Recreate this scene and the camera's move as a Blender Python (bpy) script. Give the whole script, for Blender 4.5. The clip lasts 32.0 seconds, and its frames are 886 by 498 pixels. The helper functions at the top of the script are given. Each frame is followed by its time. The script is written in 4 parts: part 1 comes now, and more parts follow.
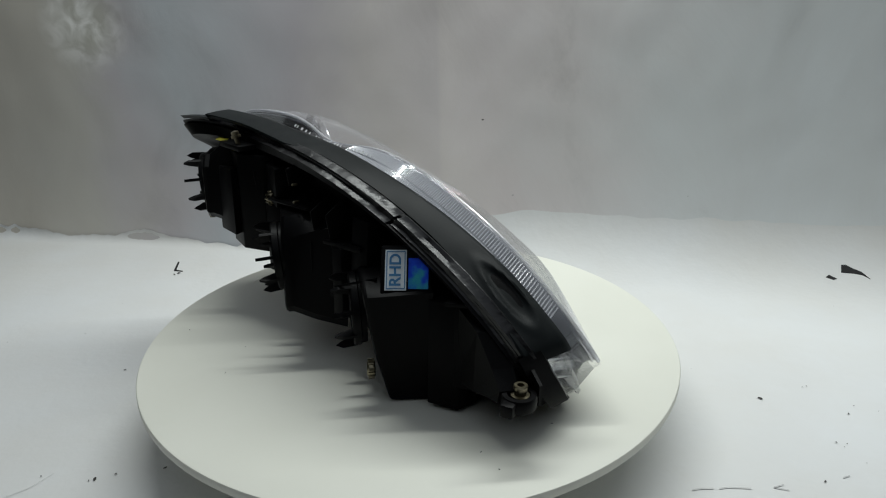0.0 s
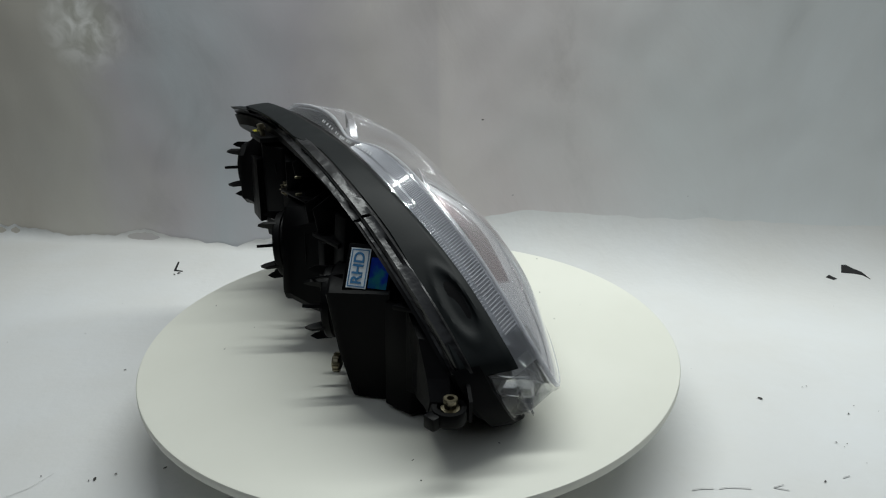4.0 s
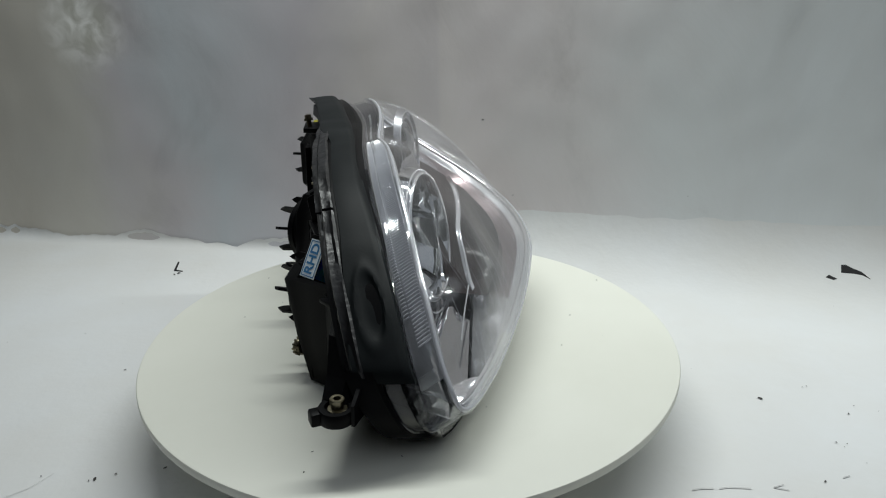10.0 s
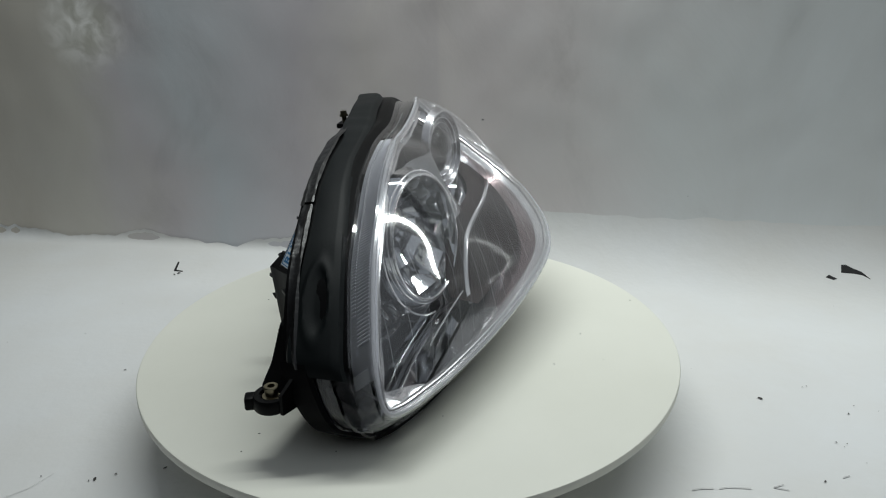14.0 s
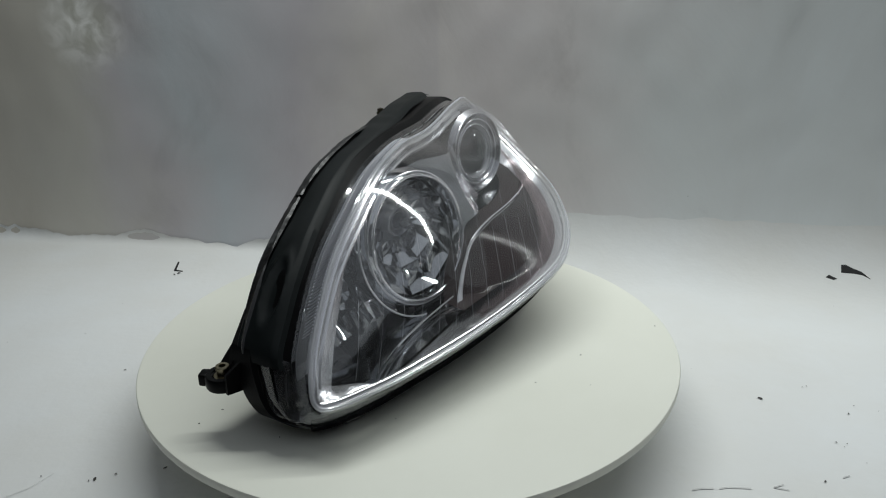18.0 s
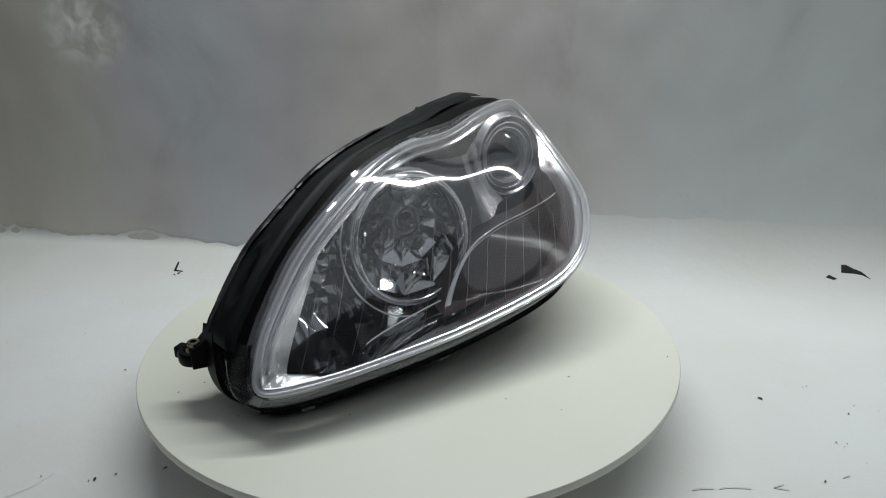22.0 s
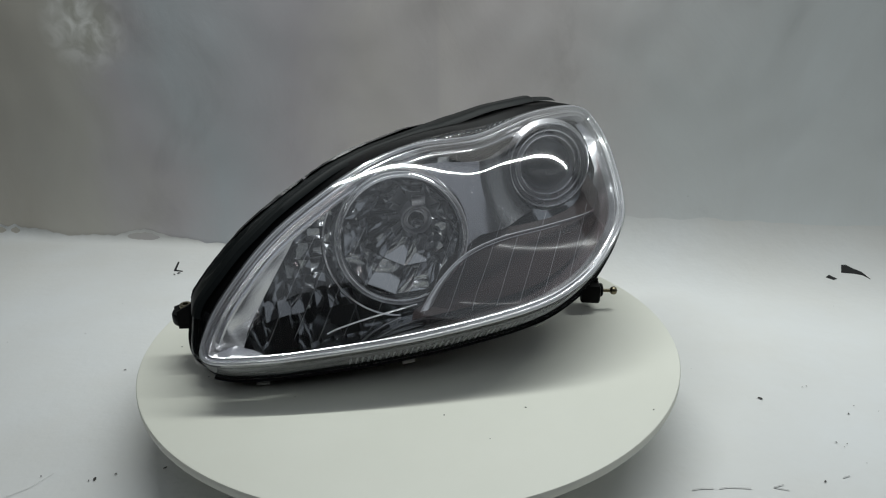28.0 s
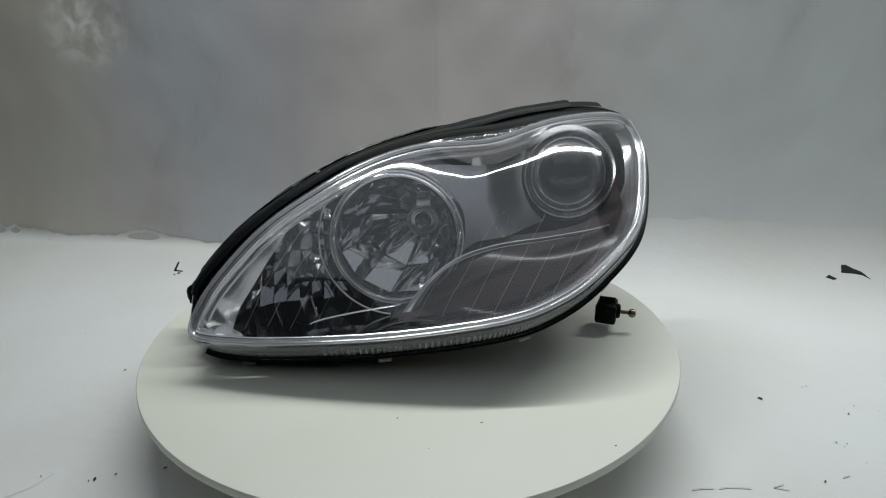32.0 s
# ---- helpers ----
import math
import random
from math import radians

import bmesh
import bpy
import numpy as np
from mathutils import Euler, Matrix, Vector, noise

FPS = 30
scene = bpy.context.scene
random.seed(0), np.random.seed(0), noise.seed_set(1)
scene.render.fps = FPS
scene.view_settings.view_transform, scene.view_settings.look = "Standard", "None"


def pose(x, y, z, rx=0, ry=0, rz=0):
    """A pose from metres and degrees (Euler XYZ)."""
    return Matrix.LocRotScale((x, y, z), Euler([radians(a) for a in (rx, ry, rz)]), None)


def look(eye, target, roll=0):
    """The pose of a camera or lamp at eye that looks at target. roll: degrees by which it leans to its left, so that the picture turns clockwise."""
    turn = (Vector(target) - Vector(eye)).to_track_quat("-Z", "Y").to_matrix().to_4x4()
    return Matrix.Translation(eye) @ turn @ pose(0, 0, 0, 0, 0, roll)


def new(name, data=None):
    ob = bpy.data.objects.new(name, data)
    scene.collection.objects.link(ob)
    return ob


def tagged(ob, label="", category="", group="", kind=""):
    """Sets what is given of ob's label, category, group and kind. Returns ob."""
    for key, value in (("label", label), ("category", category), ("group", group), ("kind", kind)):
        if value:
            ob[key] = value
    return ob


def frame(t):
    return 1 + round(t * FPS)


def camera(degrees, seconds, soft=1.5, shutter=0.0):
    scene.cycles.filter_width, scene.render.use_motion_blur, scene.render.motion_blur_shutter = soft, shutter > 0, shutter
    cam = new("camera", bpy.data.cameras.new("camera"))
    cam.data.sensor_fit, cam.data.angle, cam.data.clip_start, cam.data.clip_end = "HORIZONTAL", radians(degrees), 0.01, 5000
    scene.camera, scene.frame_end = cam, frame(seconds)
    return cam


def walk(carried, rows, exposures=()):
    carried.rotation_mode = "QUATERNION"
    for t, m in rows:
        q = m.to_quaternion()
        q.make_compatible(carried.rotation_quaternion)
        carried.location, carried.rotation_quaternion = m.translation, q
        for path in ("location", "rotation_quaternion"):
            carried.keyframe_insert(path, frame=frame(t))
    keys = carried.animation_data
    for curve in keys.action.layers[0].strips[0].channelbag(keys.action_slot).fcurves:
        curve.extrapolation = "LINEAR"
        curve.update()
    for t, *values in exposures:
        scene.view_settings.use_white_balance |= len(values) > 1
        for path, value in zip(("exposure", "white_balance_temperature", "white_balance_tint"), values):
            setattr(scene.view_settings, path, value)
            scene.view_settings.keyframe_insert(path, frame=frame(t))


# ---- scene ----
from mathutils import geometry

# ---- camera: it stands still ----
EYE = Vector((0.0, -0.69949, 0.36490))
AIM = EYE + Vector((0.049402, 0.934380, -0.352836))
cam = camera(66.61, 32.0, soft=1.1)
walk(cam, [(0.0, look(EYE, AIM, -0.70)), (32.0, look(EYE, AIM, -0.70))], exposures=[(0.0, 0.18), (12.9, 0.19), (14.3, 0.02), (32.0, 0.01)])

TURN_START = 115.96      # degrees of the turntable ahead of its last pose
FLOOR_Z = -0.075         # paper below the top of the disc
LAMP_Y, LAMP_Z, LAMP_SLOPE = 0.297, 1.2526, 0.0237

# ---- world and light ----
world = bpy.data.worlds.new("room_air")
scene.world = world
world.use_nodes = True
world.node_tree.nodes["Background"].inputs[0].default_value = (0.75, 0.82, 0.9, 1)
world.node_tree.nodes["Background"].inputs[1].default_value = 0.36


def tube_light(name, x0, x1, y, z, watts):
    data = bpy.data.lights.new(name, "AREA")
    data.shape, data.size, data.size_y = "RECTANGLE", x1 - x0, 0.038
    data.energy, data.color, data.spread = watts, (0.945, 1.0, 0.975), radians(165)
    ob = new(name, data)
    ob.matrix_world = pose((x0 + x1) / 2, y + LAMP_SLOPE * (x0 + x1) / 2, z, 0, 0, math.degrees(math.atan(LAMP_SLOPE)))
    return ob


tube_light("tube_light", -0.56, 1.38, LAMP_Y, LAMP_Z, 15.0)


# ---- materials ----
def mat(name):
    m = bpy.data.materials.new(name)
    m.use_nodes = True
    nt = m.node_tree
    nt.nodes.clear()
    out = nt.nodes.new("ShaderNodeOutputMaterial")
    return m, nt, out


def node(nt, kind, **kw):
    n = nt.nodes.new(kind)
    for key, val in kw.items():
        n.inputs[key.replace("_", " ")].default_value = val
    return n


def ramp(nt, fac, stops):
    r = nt.nodes.new("ShaderNodeValToRGB")
    r.color_ramp.elements[0].position, r.color_ramp.elements[0].color = stops[0][0], (*stops[0][1], 1)
    r.color_ramp.elements[1].position, r.color_ramp.elements[1].color = stops[-1][0], (*stops[-1][1], 1)
    for pos, col in stops[1:-1]:
        r.color_ramp.elements.new(pos).color = (*col, 1)
    nt.links.new(fac, r.inputs[0])
    return r.outputs[0]


def surface(name, lo, hi, rough=0.5, metal=0.0, scale=8.0, fine=200.0, bump=0.1, dist=0.002, rough_var=0.1, ior=1.5, spec=0.5):
    """A plain surface: colour and gloss vary at a coarse scale, relief at a fine one."""
    m, nt, out = mat(name)
    bsdf = node(nt, "ShaderNodeBsdfPrincipled", Metallic=metal, Roughness=rough, IOR=ior, Specular_IOR_Level=spec)
    tex = nt.nodes.new("ShaderNodeTexCoord")
    big = node(nt, "ShaderNodeTexNoise", Scale=scale, Detail=6.0, Roughness=0.6)
    small = node(nt, "ShaderNodeTexNoise", Scale=fine, Detail=3.0)
    nt.links.new(tex.outputs["Object"], big.inputs["Vector"])
    nt.links.new(tex.outputs["Object"], small.inputs["Vector"])
    nt.links.new(ramp(nt, big.outputs["Fac"], [(0.3, lo), (0.7, hi)]), bsdf.inputs["Base Color"])
    rr = node(nt, "ShaderNodeMapRange")
    rr.inputs["To Min"].default_value, rr.inputs["To Max"].default_value = max(0.02, rough - rough_var), rough + rough_var
    nt.links.new(big.outputs["Fac"], rr.inputs["Value"])
    nt.links.new(rr.outputs["Result"], bsdf.inputs["Roughness"])
    bp = node(nt, "ShaderNodeBump", Strength=bump, Distance=dist)
    nt.links.new(small.outputs["Fac"], bp.inputs["Height"])
    nt.links.new(bp.outputs["Normal"], bsdf.inputs["Normal"])
    nt.links.new(bsdf.outputs[0], out.inputs[0])
    return m


def clear(name, tint=(0.97, 0.975, 0.98), rough=0.03, haze=0.0, ior=1.5):
    """Clear plastic: see-through, with gloss that follows Fresnel, and a trace of haze."""
    m, nt, out = mat(name)
    tr = node(nt, "ShaderNodeBsdfTransparent", Color=(*tint, 1))
    gl = node(nt, "ShaderNodeBsdfGlossy", Color=(1, 1, 1, 1), Roughness=rough)
    lw = node(nt, "ShaderNodeLayerWeight", Blend=0.5)
    power, scale = nt.nodes.new("ShaderNodeMath"), nt.nodes.new("ShaderNodeMath")
    power.operation, scale.operation = "POWER", "MULTIPLY_ADD"
    power.inputs[1].default_value = 5.0
    base = ((ior - 1) / (ior + 1)) ** 2
    scale.inputs[1].default_value, scale.inputs[2].default_value = 1 - base, base
    mix = nt.nodes.new("ShaderNodeMixShader")
    nt.links.new(lw.outputs["Facing"], power.inputs[0])
    nt.links.new(power.outputs[0], scale.inputs[0])
    # both faces of the pane reflect: 2 f / (1 + f)
    twice, more, ratio = (nt.nodes.new("ShaderNodeMath") for _ in range(3))
    twice.operation, more.operation, ratio.operation = "MULTIPLY", "ADD", "DIVIDE"
    twice.inputs[1].default_value, more.inputs[1].default_value = 2.0, 1.0
    nt.links.new(scale.outputs[0], twice.inputs[0])
    nt.links.new(scale.outputs[0], more.inputs[0])
    nt.links.new(twice.outputs[0], ratio.inputs[0])
    nt.links.new(more.outputs[0], ratio.inputs[1])
    nt.links.new(ratio.outputs[0], mix.inputs[0])
    nt.links.new(tr.outputs[0], mix.inputs[1])
    nt.links.new(gl.outputs[0], mix.inputs[2])
    last = mix
    if haze > 0:
        df = node(nt, "ShaderNodeBsdfDiffuse", Color=(0.75, 0.76, 0.8, 1))
        hz = nt.nodes.new("ShaderNodeMixShader")
        hz.inputs[0].default_value = haze
        nt.links.new(mix.outputs[0], hz.inputs[1])
        nt.links.new(df.outputs[0], hz.inputs[2])
        last = hz
    nt.links.new(last.outputs[0], out.inputs[0])
    return m


PAPER = surface("floor_paper", (0.665, 0.655, 0.625), (0.715, 0.730, 0.738), 0.7, 0, 2.6, 60, 0.15, 0.004)


def stained_lit_paper():
    """Old backdrop paper: tan, grey, violet and bluish fields across it, part stain, part painted light; streaks down
    it.
    """
    m, nt, out = mat("wall_paper")
    bsdf = node(nt, "ShaderNodeBsdfPrincipled", Roughness=0.8)
    tex = nt.nodes.new("ShaderNodeTexCoord")
    sep = nt.nodes.new("ShaderNodeSeparateXYZ")
    nt.links.new(tex.outputs["Object"], sep.inputs[0])
    big = node(nt, "ShaderNodeTexNoise", Scale=2.6, Detail=5.0, Roughness=0.55)
    nt.links.new(tex.outputs["Object"], big.inputs["Vector"])
    wob = node(nt, "ShaderNodeMath")
    wob.operation = "MULTIPLY_ADD"
    wob.inputs[1].default_value, wob.inputs[2].default_value = 0.5, 0.0
    nt.links.new(big.outputs["Fac"], wob.inputs[0])
    add = node(nt, "ShaderNodeMath")
    add.operation = "ADD"
    nt.links.new(sep.outputs["X"], add.inputs[0])
    nt.links.new(wob.outputs[0], add.inputs[1])
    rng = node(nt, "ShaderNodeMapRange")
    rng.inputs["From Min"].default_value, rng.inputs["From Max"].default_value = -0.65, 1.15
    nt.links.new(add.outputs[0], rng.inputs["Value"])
    # darker left to paler right: stain tints mixed with painted light
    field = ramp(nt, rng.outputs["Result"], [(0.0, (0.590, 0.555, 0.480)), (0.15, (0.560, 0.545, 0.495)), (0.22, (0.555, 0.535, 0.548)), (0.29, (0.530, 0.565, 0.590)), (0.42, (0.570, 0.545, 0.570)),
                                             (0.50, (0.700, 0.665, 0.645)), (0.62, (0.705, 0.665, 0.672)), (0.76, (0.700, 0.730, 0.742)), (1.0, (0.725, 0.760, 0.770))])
    mp = node(nt, "ShaderNodeMapping", Scale=(2.2, 1.0, 1.5))
    nt.links.new(tex.outputs["Object"], mp.inputs["Vector"])
    streak = node(nt, "ShaderNodeTexNoise", Scale=2.4, Detail=7.0, Roughness=0.58, Distortion=0.6)
    nt.links.new(mp.outputs[0], streak.inputs["Vector"])
    tone = ramp(nt, streak.outputs["Fac"], [(0.30, (0.84, 0.83, 0.82)), (0.42, (0.95, 0.94, 0.93)), (0.7, (1.0, 1.0, 1.0))])
    mul = nt.nodes.new("ShaderNodeMix")
    mul.data_type, mul.blend_type = "RGBA", "MULTIPLY"
    mul.inputs[0].default_value = 1.0
    # small tone step at the fold: left darker, right paler
    tone_step = node(nt, "ShaderNodeMapRange")
    tone_step.inputs["From Min"].default_value, tone_step.inputs["From Max"].default_value = 0.054, 0.062
    tone_step.inputs["To Min"].default_value, tone_step.inputs["To Max"].default_value = 0.0, 1.0
    nt.links.new(sep.outputs["X"], tone_step.inputs["Value"])
    fold_tones = nt.nodes.new("ShaderNodeMix")
    fold_tones.data_type, fold_tones.blend_type = "RGBA", "MIX"
    nt.links.new(tone_step.outputs["Result"], fold_tones.inputs[0])
    fold_tones.inputs[6].default_value, fold_tones.inputs[7].default_value = (0.95, 0.945, 0.955, 1), (1.0, 0.995, 0.985, 1)
    both = nt.nodes.new("ShaderNodeMix")
    both.data_type, both.blend_type = "RGBA", "MULTIPLY"
    both.inputs[0].default_value = 1.0
    nt.links.new(field, both.inputs[6])
    nt.links.new(fold_tones.outputs[2], both.inputs[7])
    nt.links.new(both.outputs[2], mul.inputs[6])
    nt.links.new(tone, mul.inputs[7])
    # a pale splash stain with dark cores high on one side
    at = node(nt, "ShaderNodeVectorMath")
    at.operation = "DISTANCE"
    at.inputs[1].default_value = (-0.562, 0.582, 0.322)
    nt.links.new(tex.outputs["Object"], at.inputs[0])
    near = node(nt, "ShaderNodeMapRange")
    near.inputs["From Min"].default_value, near.inputs["From Max"].default_value = 0.09, 0.03
    nt.links.new(at.outputs["Value"], near.inputs["Value"])
    spl = node(nt, "ShaderNodeTexNoise", Scale=26.0, Detail=3.0, Distortion=0.8)
    nt.links.new(tex.outputs["Object"], spl.inputs["Vector"])
    splash = ramp(nt, spl.outputs["Fac"], [(0.36, (0.46, 0.45, 0.40)), (0.48, (0.62, 0.61, 0.57)), (0.60, (0.80, 0.79, 0.76))])
    stain = nt.nodes.new("ShaderNodeMix")
    stain.data_type = "RGBA"
    nt.links.new(near.outputs["Result"], stain.inputs[0])
    nt.links.new(mul.outputs[2], stain.inputs[6])
    nt.links.new(splash, stain.inputs[7])
    nt.links.new(stain.outputs[2], bsdf.inputs["Base Color"])
    bp = node(nt, "ShaderNodeBump", Strength=0.25, Distance=0.01)
    nt.links.new(streak.outputs["Fac"], bp.inputs["Height"])
    nt.links.new(bp.outputs["Normal"], bsdf.inputs["Normal"])
    nt.links.new(bsdf.outputs[0], out.inputs[0])
    return m


WALLPAPER = stained_lit_paper()
DISC = surface("turntable_laminate", (0.735, 0.735, 0.650), (0.775, 0.775, 0.695), 0.45, 0, 5, 300, 0.05, 0.001)
BLACK = surface("black_housing_plastic", (0.0018, 0.0018, 0.002), (0.0035, 0.0035, 0.004), 0.42, 0, 12, 500, 0.25, 0.0006, 0.12, spec=0.09)
RUBBER = surface("black_foam_seal", (0.0040, 0.0056, 0.0060), (0.0080, 0.0104, 0.0110), 0.48, 0, 14, 350, 0.12, 0.0006, 0.1, spec=0.15)
def foil():
    m, nt, out = mat("rainbow_foil")
    bsdf = node(nt, "ShaderNodeBsdfPrincipled", Metallic=1.0, Roughness=0.3, Thin_Film_Thickness=520.0, Thin_Film_IOR=1.7)
    tex = nt.nodes.new("ShaderNodeTexCoord")
    nz = node(nt, "ShaderNodeTexNoise", Scale=60.0, Detail=3.0)
    nt.links.new(tex.outputs["Object"], nz.inputs["Vector"])
    nt.links.new(ramp(nt, nz.outputs["Fac"], [(0.3, (0.015, 0.03, 0.34)), (0.5, (0.02, 0.07, 0.50)), (0.66, (0.04, 0.30, 0.34))]), bsdf.inputs["Base Color"])
    nt.links.new(bsdf.outputs[0], out.inputs[0])
    return m


FOIL = foil()
TAPE = surface("black_shiny_tape", (0.004, 0.004, 0.0045), (0.008, 0.008, 0.009), 0.34, 0, 20, 60, 0.6, 0.003, 0.1, spec=0.5)
CHROME = surface("chrome_trim", (0.86, 0.86, 0.88), (0.93, 0.93, 0.95), 0.14, 0.65, 10, 60, 0.02, 0.001, 0.05)
BEAD = surface("polished_chrome_bead", (0.90, 0.90, 0.92), (0.95, 0.95, 0.97), 0.20, 0.85, 10, 60, 0.02, 0.001, 0.05)
SATIN = surface("satin_silver_bezel", (0.78, 0.78, 0.80), (0.88, 0.88, 0.90), 0.22, 0.55, 10, 60, 0.02, 0.001, 0.05)
BEZEL = surface("silver_bezel", (0.74, 0.74, 0.76), (0.84, 0.84, 0.86), 0.20, 0.8, 10, 60, 0.02, 0.001, 0.05)
PLATE = surface("silver_plate", (0.44, 0.44, 0.46), (0.52, 0.52, 0.54), 0.17, 0.93, 10, 60, 0.02, 0.001, 0.05)
DARKCHROME = surface("dark_chrome_shroud", (0.46, 0.46, 0.48), (0.56, 0.56, 0.58), 0.27, 1.0, 10, 60, 0.02, 0.001, 0.06)
BRASS = surface("zinc_plated_screw", (0.15, 0.13, 0.085), (0.30, 0.27, 0.19), 0.32, 1.0, 60, 400, 0.2, 0.0005)
WHITE_LABEL = surface("white_label_paper", (0.70, 0.76, 0.80), (0.78, 0.83, 0.86), 0.5, 0, 40, 300, 0.05, 0.0003)
BLUE_INK = surface("blue_label_ink", (0.04, 0.17, 0.36), (0.06, 0.22, 0.42), 0.5, 0, 40, 300, 0.05, 0.0003)
YELLOW = surface("yellow_sticker", (0.55, 0.50, 0.04), (0.66, 0.60, 0.06), 0.5, 0, 40, 300, 0.05, 0.0003)
DARK = surface("dark_gap", (0.012, 0.012, 0.013), (0.02, 0.02, 0.02), 0.9, bump=0.0)
# dark grey carries the dimness of the room in its colour
DIM_ROOM = surface("painted_room_dimness", (0.20, 0.20, 0.20), (0.26, 0.26, 0.26), 0.8)
LENS = clear("clear_polycarbonate", (0.985, 0.985, 0.99), 0.06, 0.034, 1.585)
SKIRT = clear("clear_skirt_polycarbonate", (0.975, 0.977, 0.982), 0.06, 0.012)
FLUTE = clear("fluted_polycarbonate", (0.95, 0.955, 0.965), 0.12, 0.38)
# white haze paints the lamp and wall reflections onto the clear ribs
FLUTE_SHEEN = clear("sheen_hazed_fluted_polycarbonate", (0.97, 0.97, 0.98), 0.20, 0.46, 2.0)
EDGE_CLEAR = clear("rounded_lens_edge", (0.97, 0.97, 0.98), 0.16, 0.30, 2.0)
FLUTE_LOW = clear("frosted_fluted_polycarbonate", (0.96, 0.96, 0.94), 0.15, 0.32)
FLUTE_BAND = clear("translucent_skirt_band", (0.96, 0.965, 0.95), 0.12, 0.22)
# hazed white in place of the reflection on the upper skirt
SHEEN_BAND = clear("painted_skirt_sheen", (0.96, 0.965, 0.97), 0.16, 0.36, 1.8)
GLOSS = surface("glossy_black_plastic", (0.002, 0.002, 0.0023), (0.004, 0.004, 0.0045), 0.42, 0, 14, 400, 0.15, 0.0005, 0.1, spec=0.055)
BULB_GLASS = clear("bulb_glass")
SIGNAL = clear("smoked_signal_lens", (0.66, 0.58, 0.58), 0.14, 0.006, 1.13)
AMBER_BACK = surface("signal_reflector", (0.024, 0.0150, 0.0150), (0.032, 0.021, 0.0205), 0.5, 0.0, 14, 60, 0.01, 0.0005, spec=0.15)
FACET = surface("faceted_chrome", (0.56, 0.57, 0.58), (0.68, 0.69, 0.70), 0.07, 1.0, 10, 60, 0.01, 0.001, 0.03)
CORNER = surface("tinted_faceted_chrome", (0.28, 0.29, 0.30), (0.38, 0.39, 0.40), 0.08, 1.0, 10, 60, 0.01, 0.001, 0.03)
MARK = surface("white_moulded_marking", (0.62, 0.63, 0.64), (0.7, 0.7, 0.71), 0.5, 0, 30, 200, 0.05, 0.0005)
GREY_TAB = surface("grey_clip_plastic", (0.42, 0.42, 0.42), (0.5, 0.5, 0.5), 0.5, 0, 30, 200, 0.1, 0.0005)
SCUFF = surface("grey_scuff", (0.36, 0.36, 0.36), (0.44, 0.44, 0.44), 0.8)
SPECK = surface("dark_dirt", (0.03, 0.03, 0.028), (0.07, 0.065, 0.06), 0.9)


# ---- mesh helpers ----
SEAT = Matrix.Identity(4)      # where the pieces now being built sit on their thing


def part(name, bm, material, parent=None, label="", smooth=True):
    bmesh.ops.transform(bm, matrix=SEAT, verts=bm.verts)
    bmesh.ops.recalc_face_normals(bm, faces=bm.faces)
    me = bpy.data.meshes.new(name)
    bm.to_mesh(me)
    bm.free()
    for poly in me.polygons:
        poly.use_smooth = smooth
    if smooth:
        me.set_sharp_from_angle(angle=radians(35))
    me.materials.append(material)
    ob = new(name, me)
    ob.parent = parent
    if label:
        ob["label"] = label
    return ob


def loft(rings, closed=True, cap0=False, cap1=False, bm=None):
    """Quads between rings of equally many points."""
    bm = bm or bmesh.new()
    vs = [[bm.verts.new(p) for p in ring] for ring in rings]
    n = len(rings[0])
    for a, b in zip(vs, vs[1:]):
        for i in range(n if closed else n - 1):
            j = (i + 1) % n
            bm.faces.new((a[i], a[j], b[j], b[i]))
    if cap0:
        bm.faces.new(vs[0])
    if cap1:
        bm.faces.new(vs[-1][::-1])
    return bm


def revolve(profile, m, n=32, cap0=False, cap1=False, bm=None):
    """A profile of (radius, height) turned round the z axis of m."""
    rings = [[m @ Vector((r * math.cos(k * math.tau / n), r * math.sin(k * math.tau / n), h)) for k in range(n)] for r, h in profile]
    return loft(rings, True, cap0, cap1, bm)


def tube(path, radius, n=8, closed=False, bm=None):
    bm = bm or bmesh.new()
    pts = [Vector(p) for p in path]
    rings = []
    for i, p in enumerate(pts):
        a = pts[i - 1] if (i or closed) else p
        b = pts[(i + 1) % len(pts)] if (closed or i < len(pts) - 1) else p
        t = (b - a).normalized()
        s = t.cross(Vector((0.13, 0.21, 0.97))).normalized()
        q = s.cross(t)
        rings.append([p + radius * (math.cos(k * math.tau / n) * s + math.sin(k * math.tau / n) * q) for k in range(n)])
    if closed:
        rings.append(rings[0])
    return loft(rings, True, not closed, not closed, bm)


def block(m, size, bevel=0.003, taper=1.0, bm=None):
    """A bevelled box centred on m; its +y end shrinks by taper."""
    own = bmesh.new()
    bmesh.ops.create_cube(own, size=1)
    for v in own.verts:
        k = taper if v.co.y > 0 else 1.0
        v.co = Vector((v.co.x * size[0] * k, v.co.y * size[1], v.co.z * size[2] * k))
    if bevel:
        bmesh.ops.bevel(own, geom=own.edges[:], offset=bevel, segments=2, affect="EDGES", profile=0.5)
    bmesh.ops.transform(own, matrix=m, verts=own.verts)
    if bm is None:
        return own
    me = bpy.data.meshes.new("piece")
    own.to_mesh(me)
    own.free()
    bm.from_mesh(me)
    bpy.data.meshes.remove(me)
    return bm


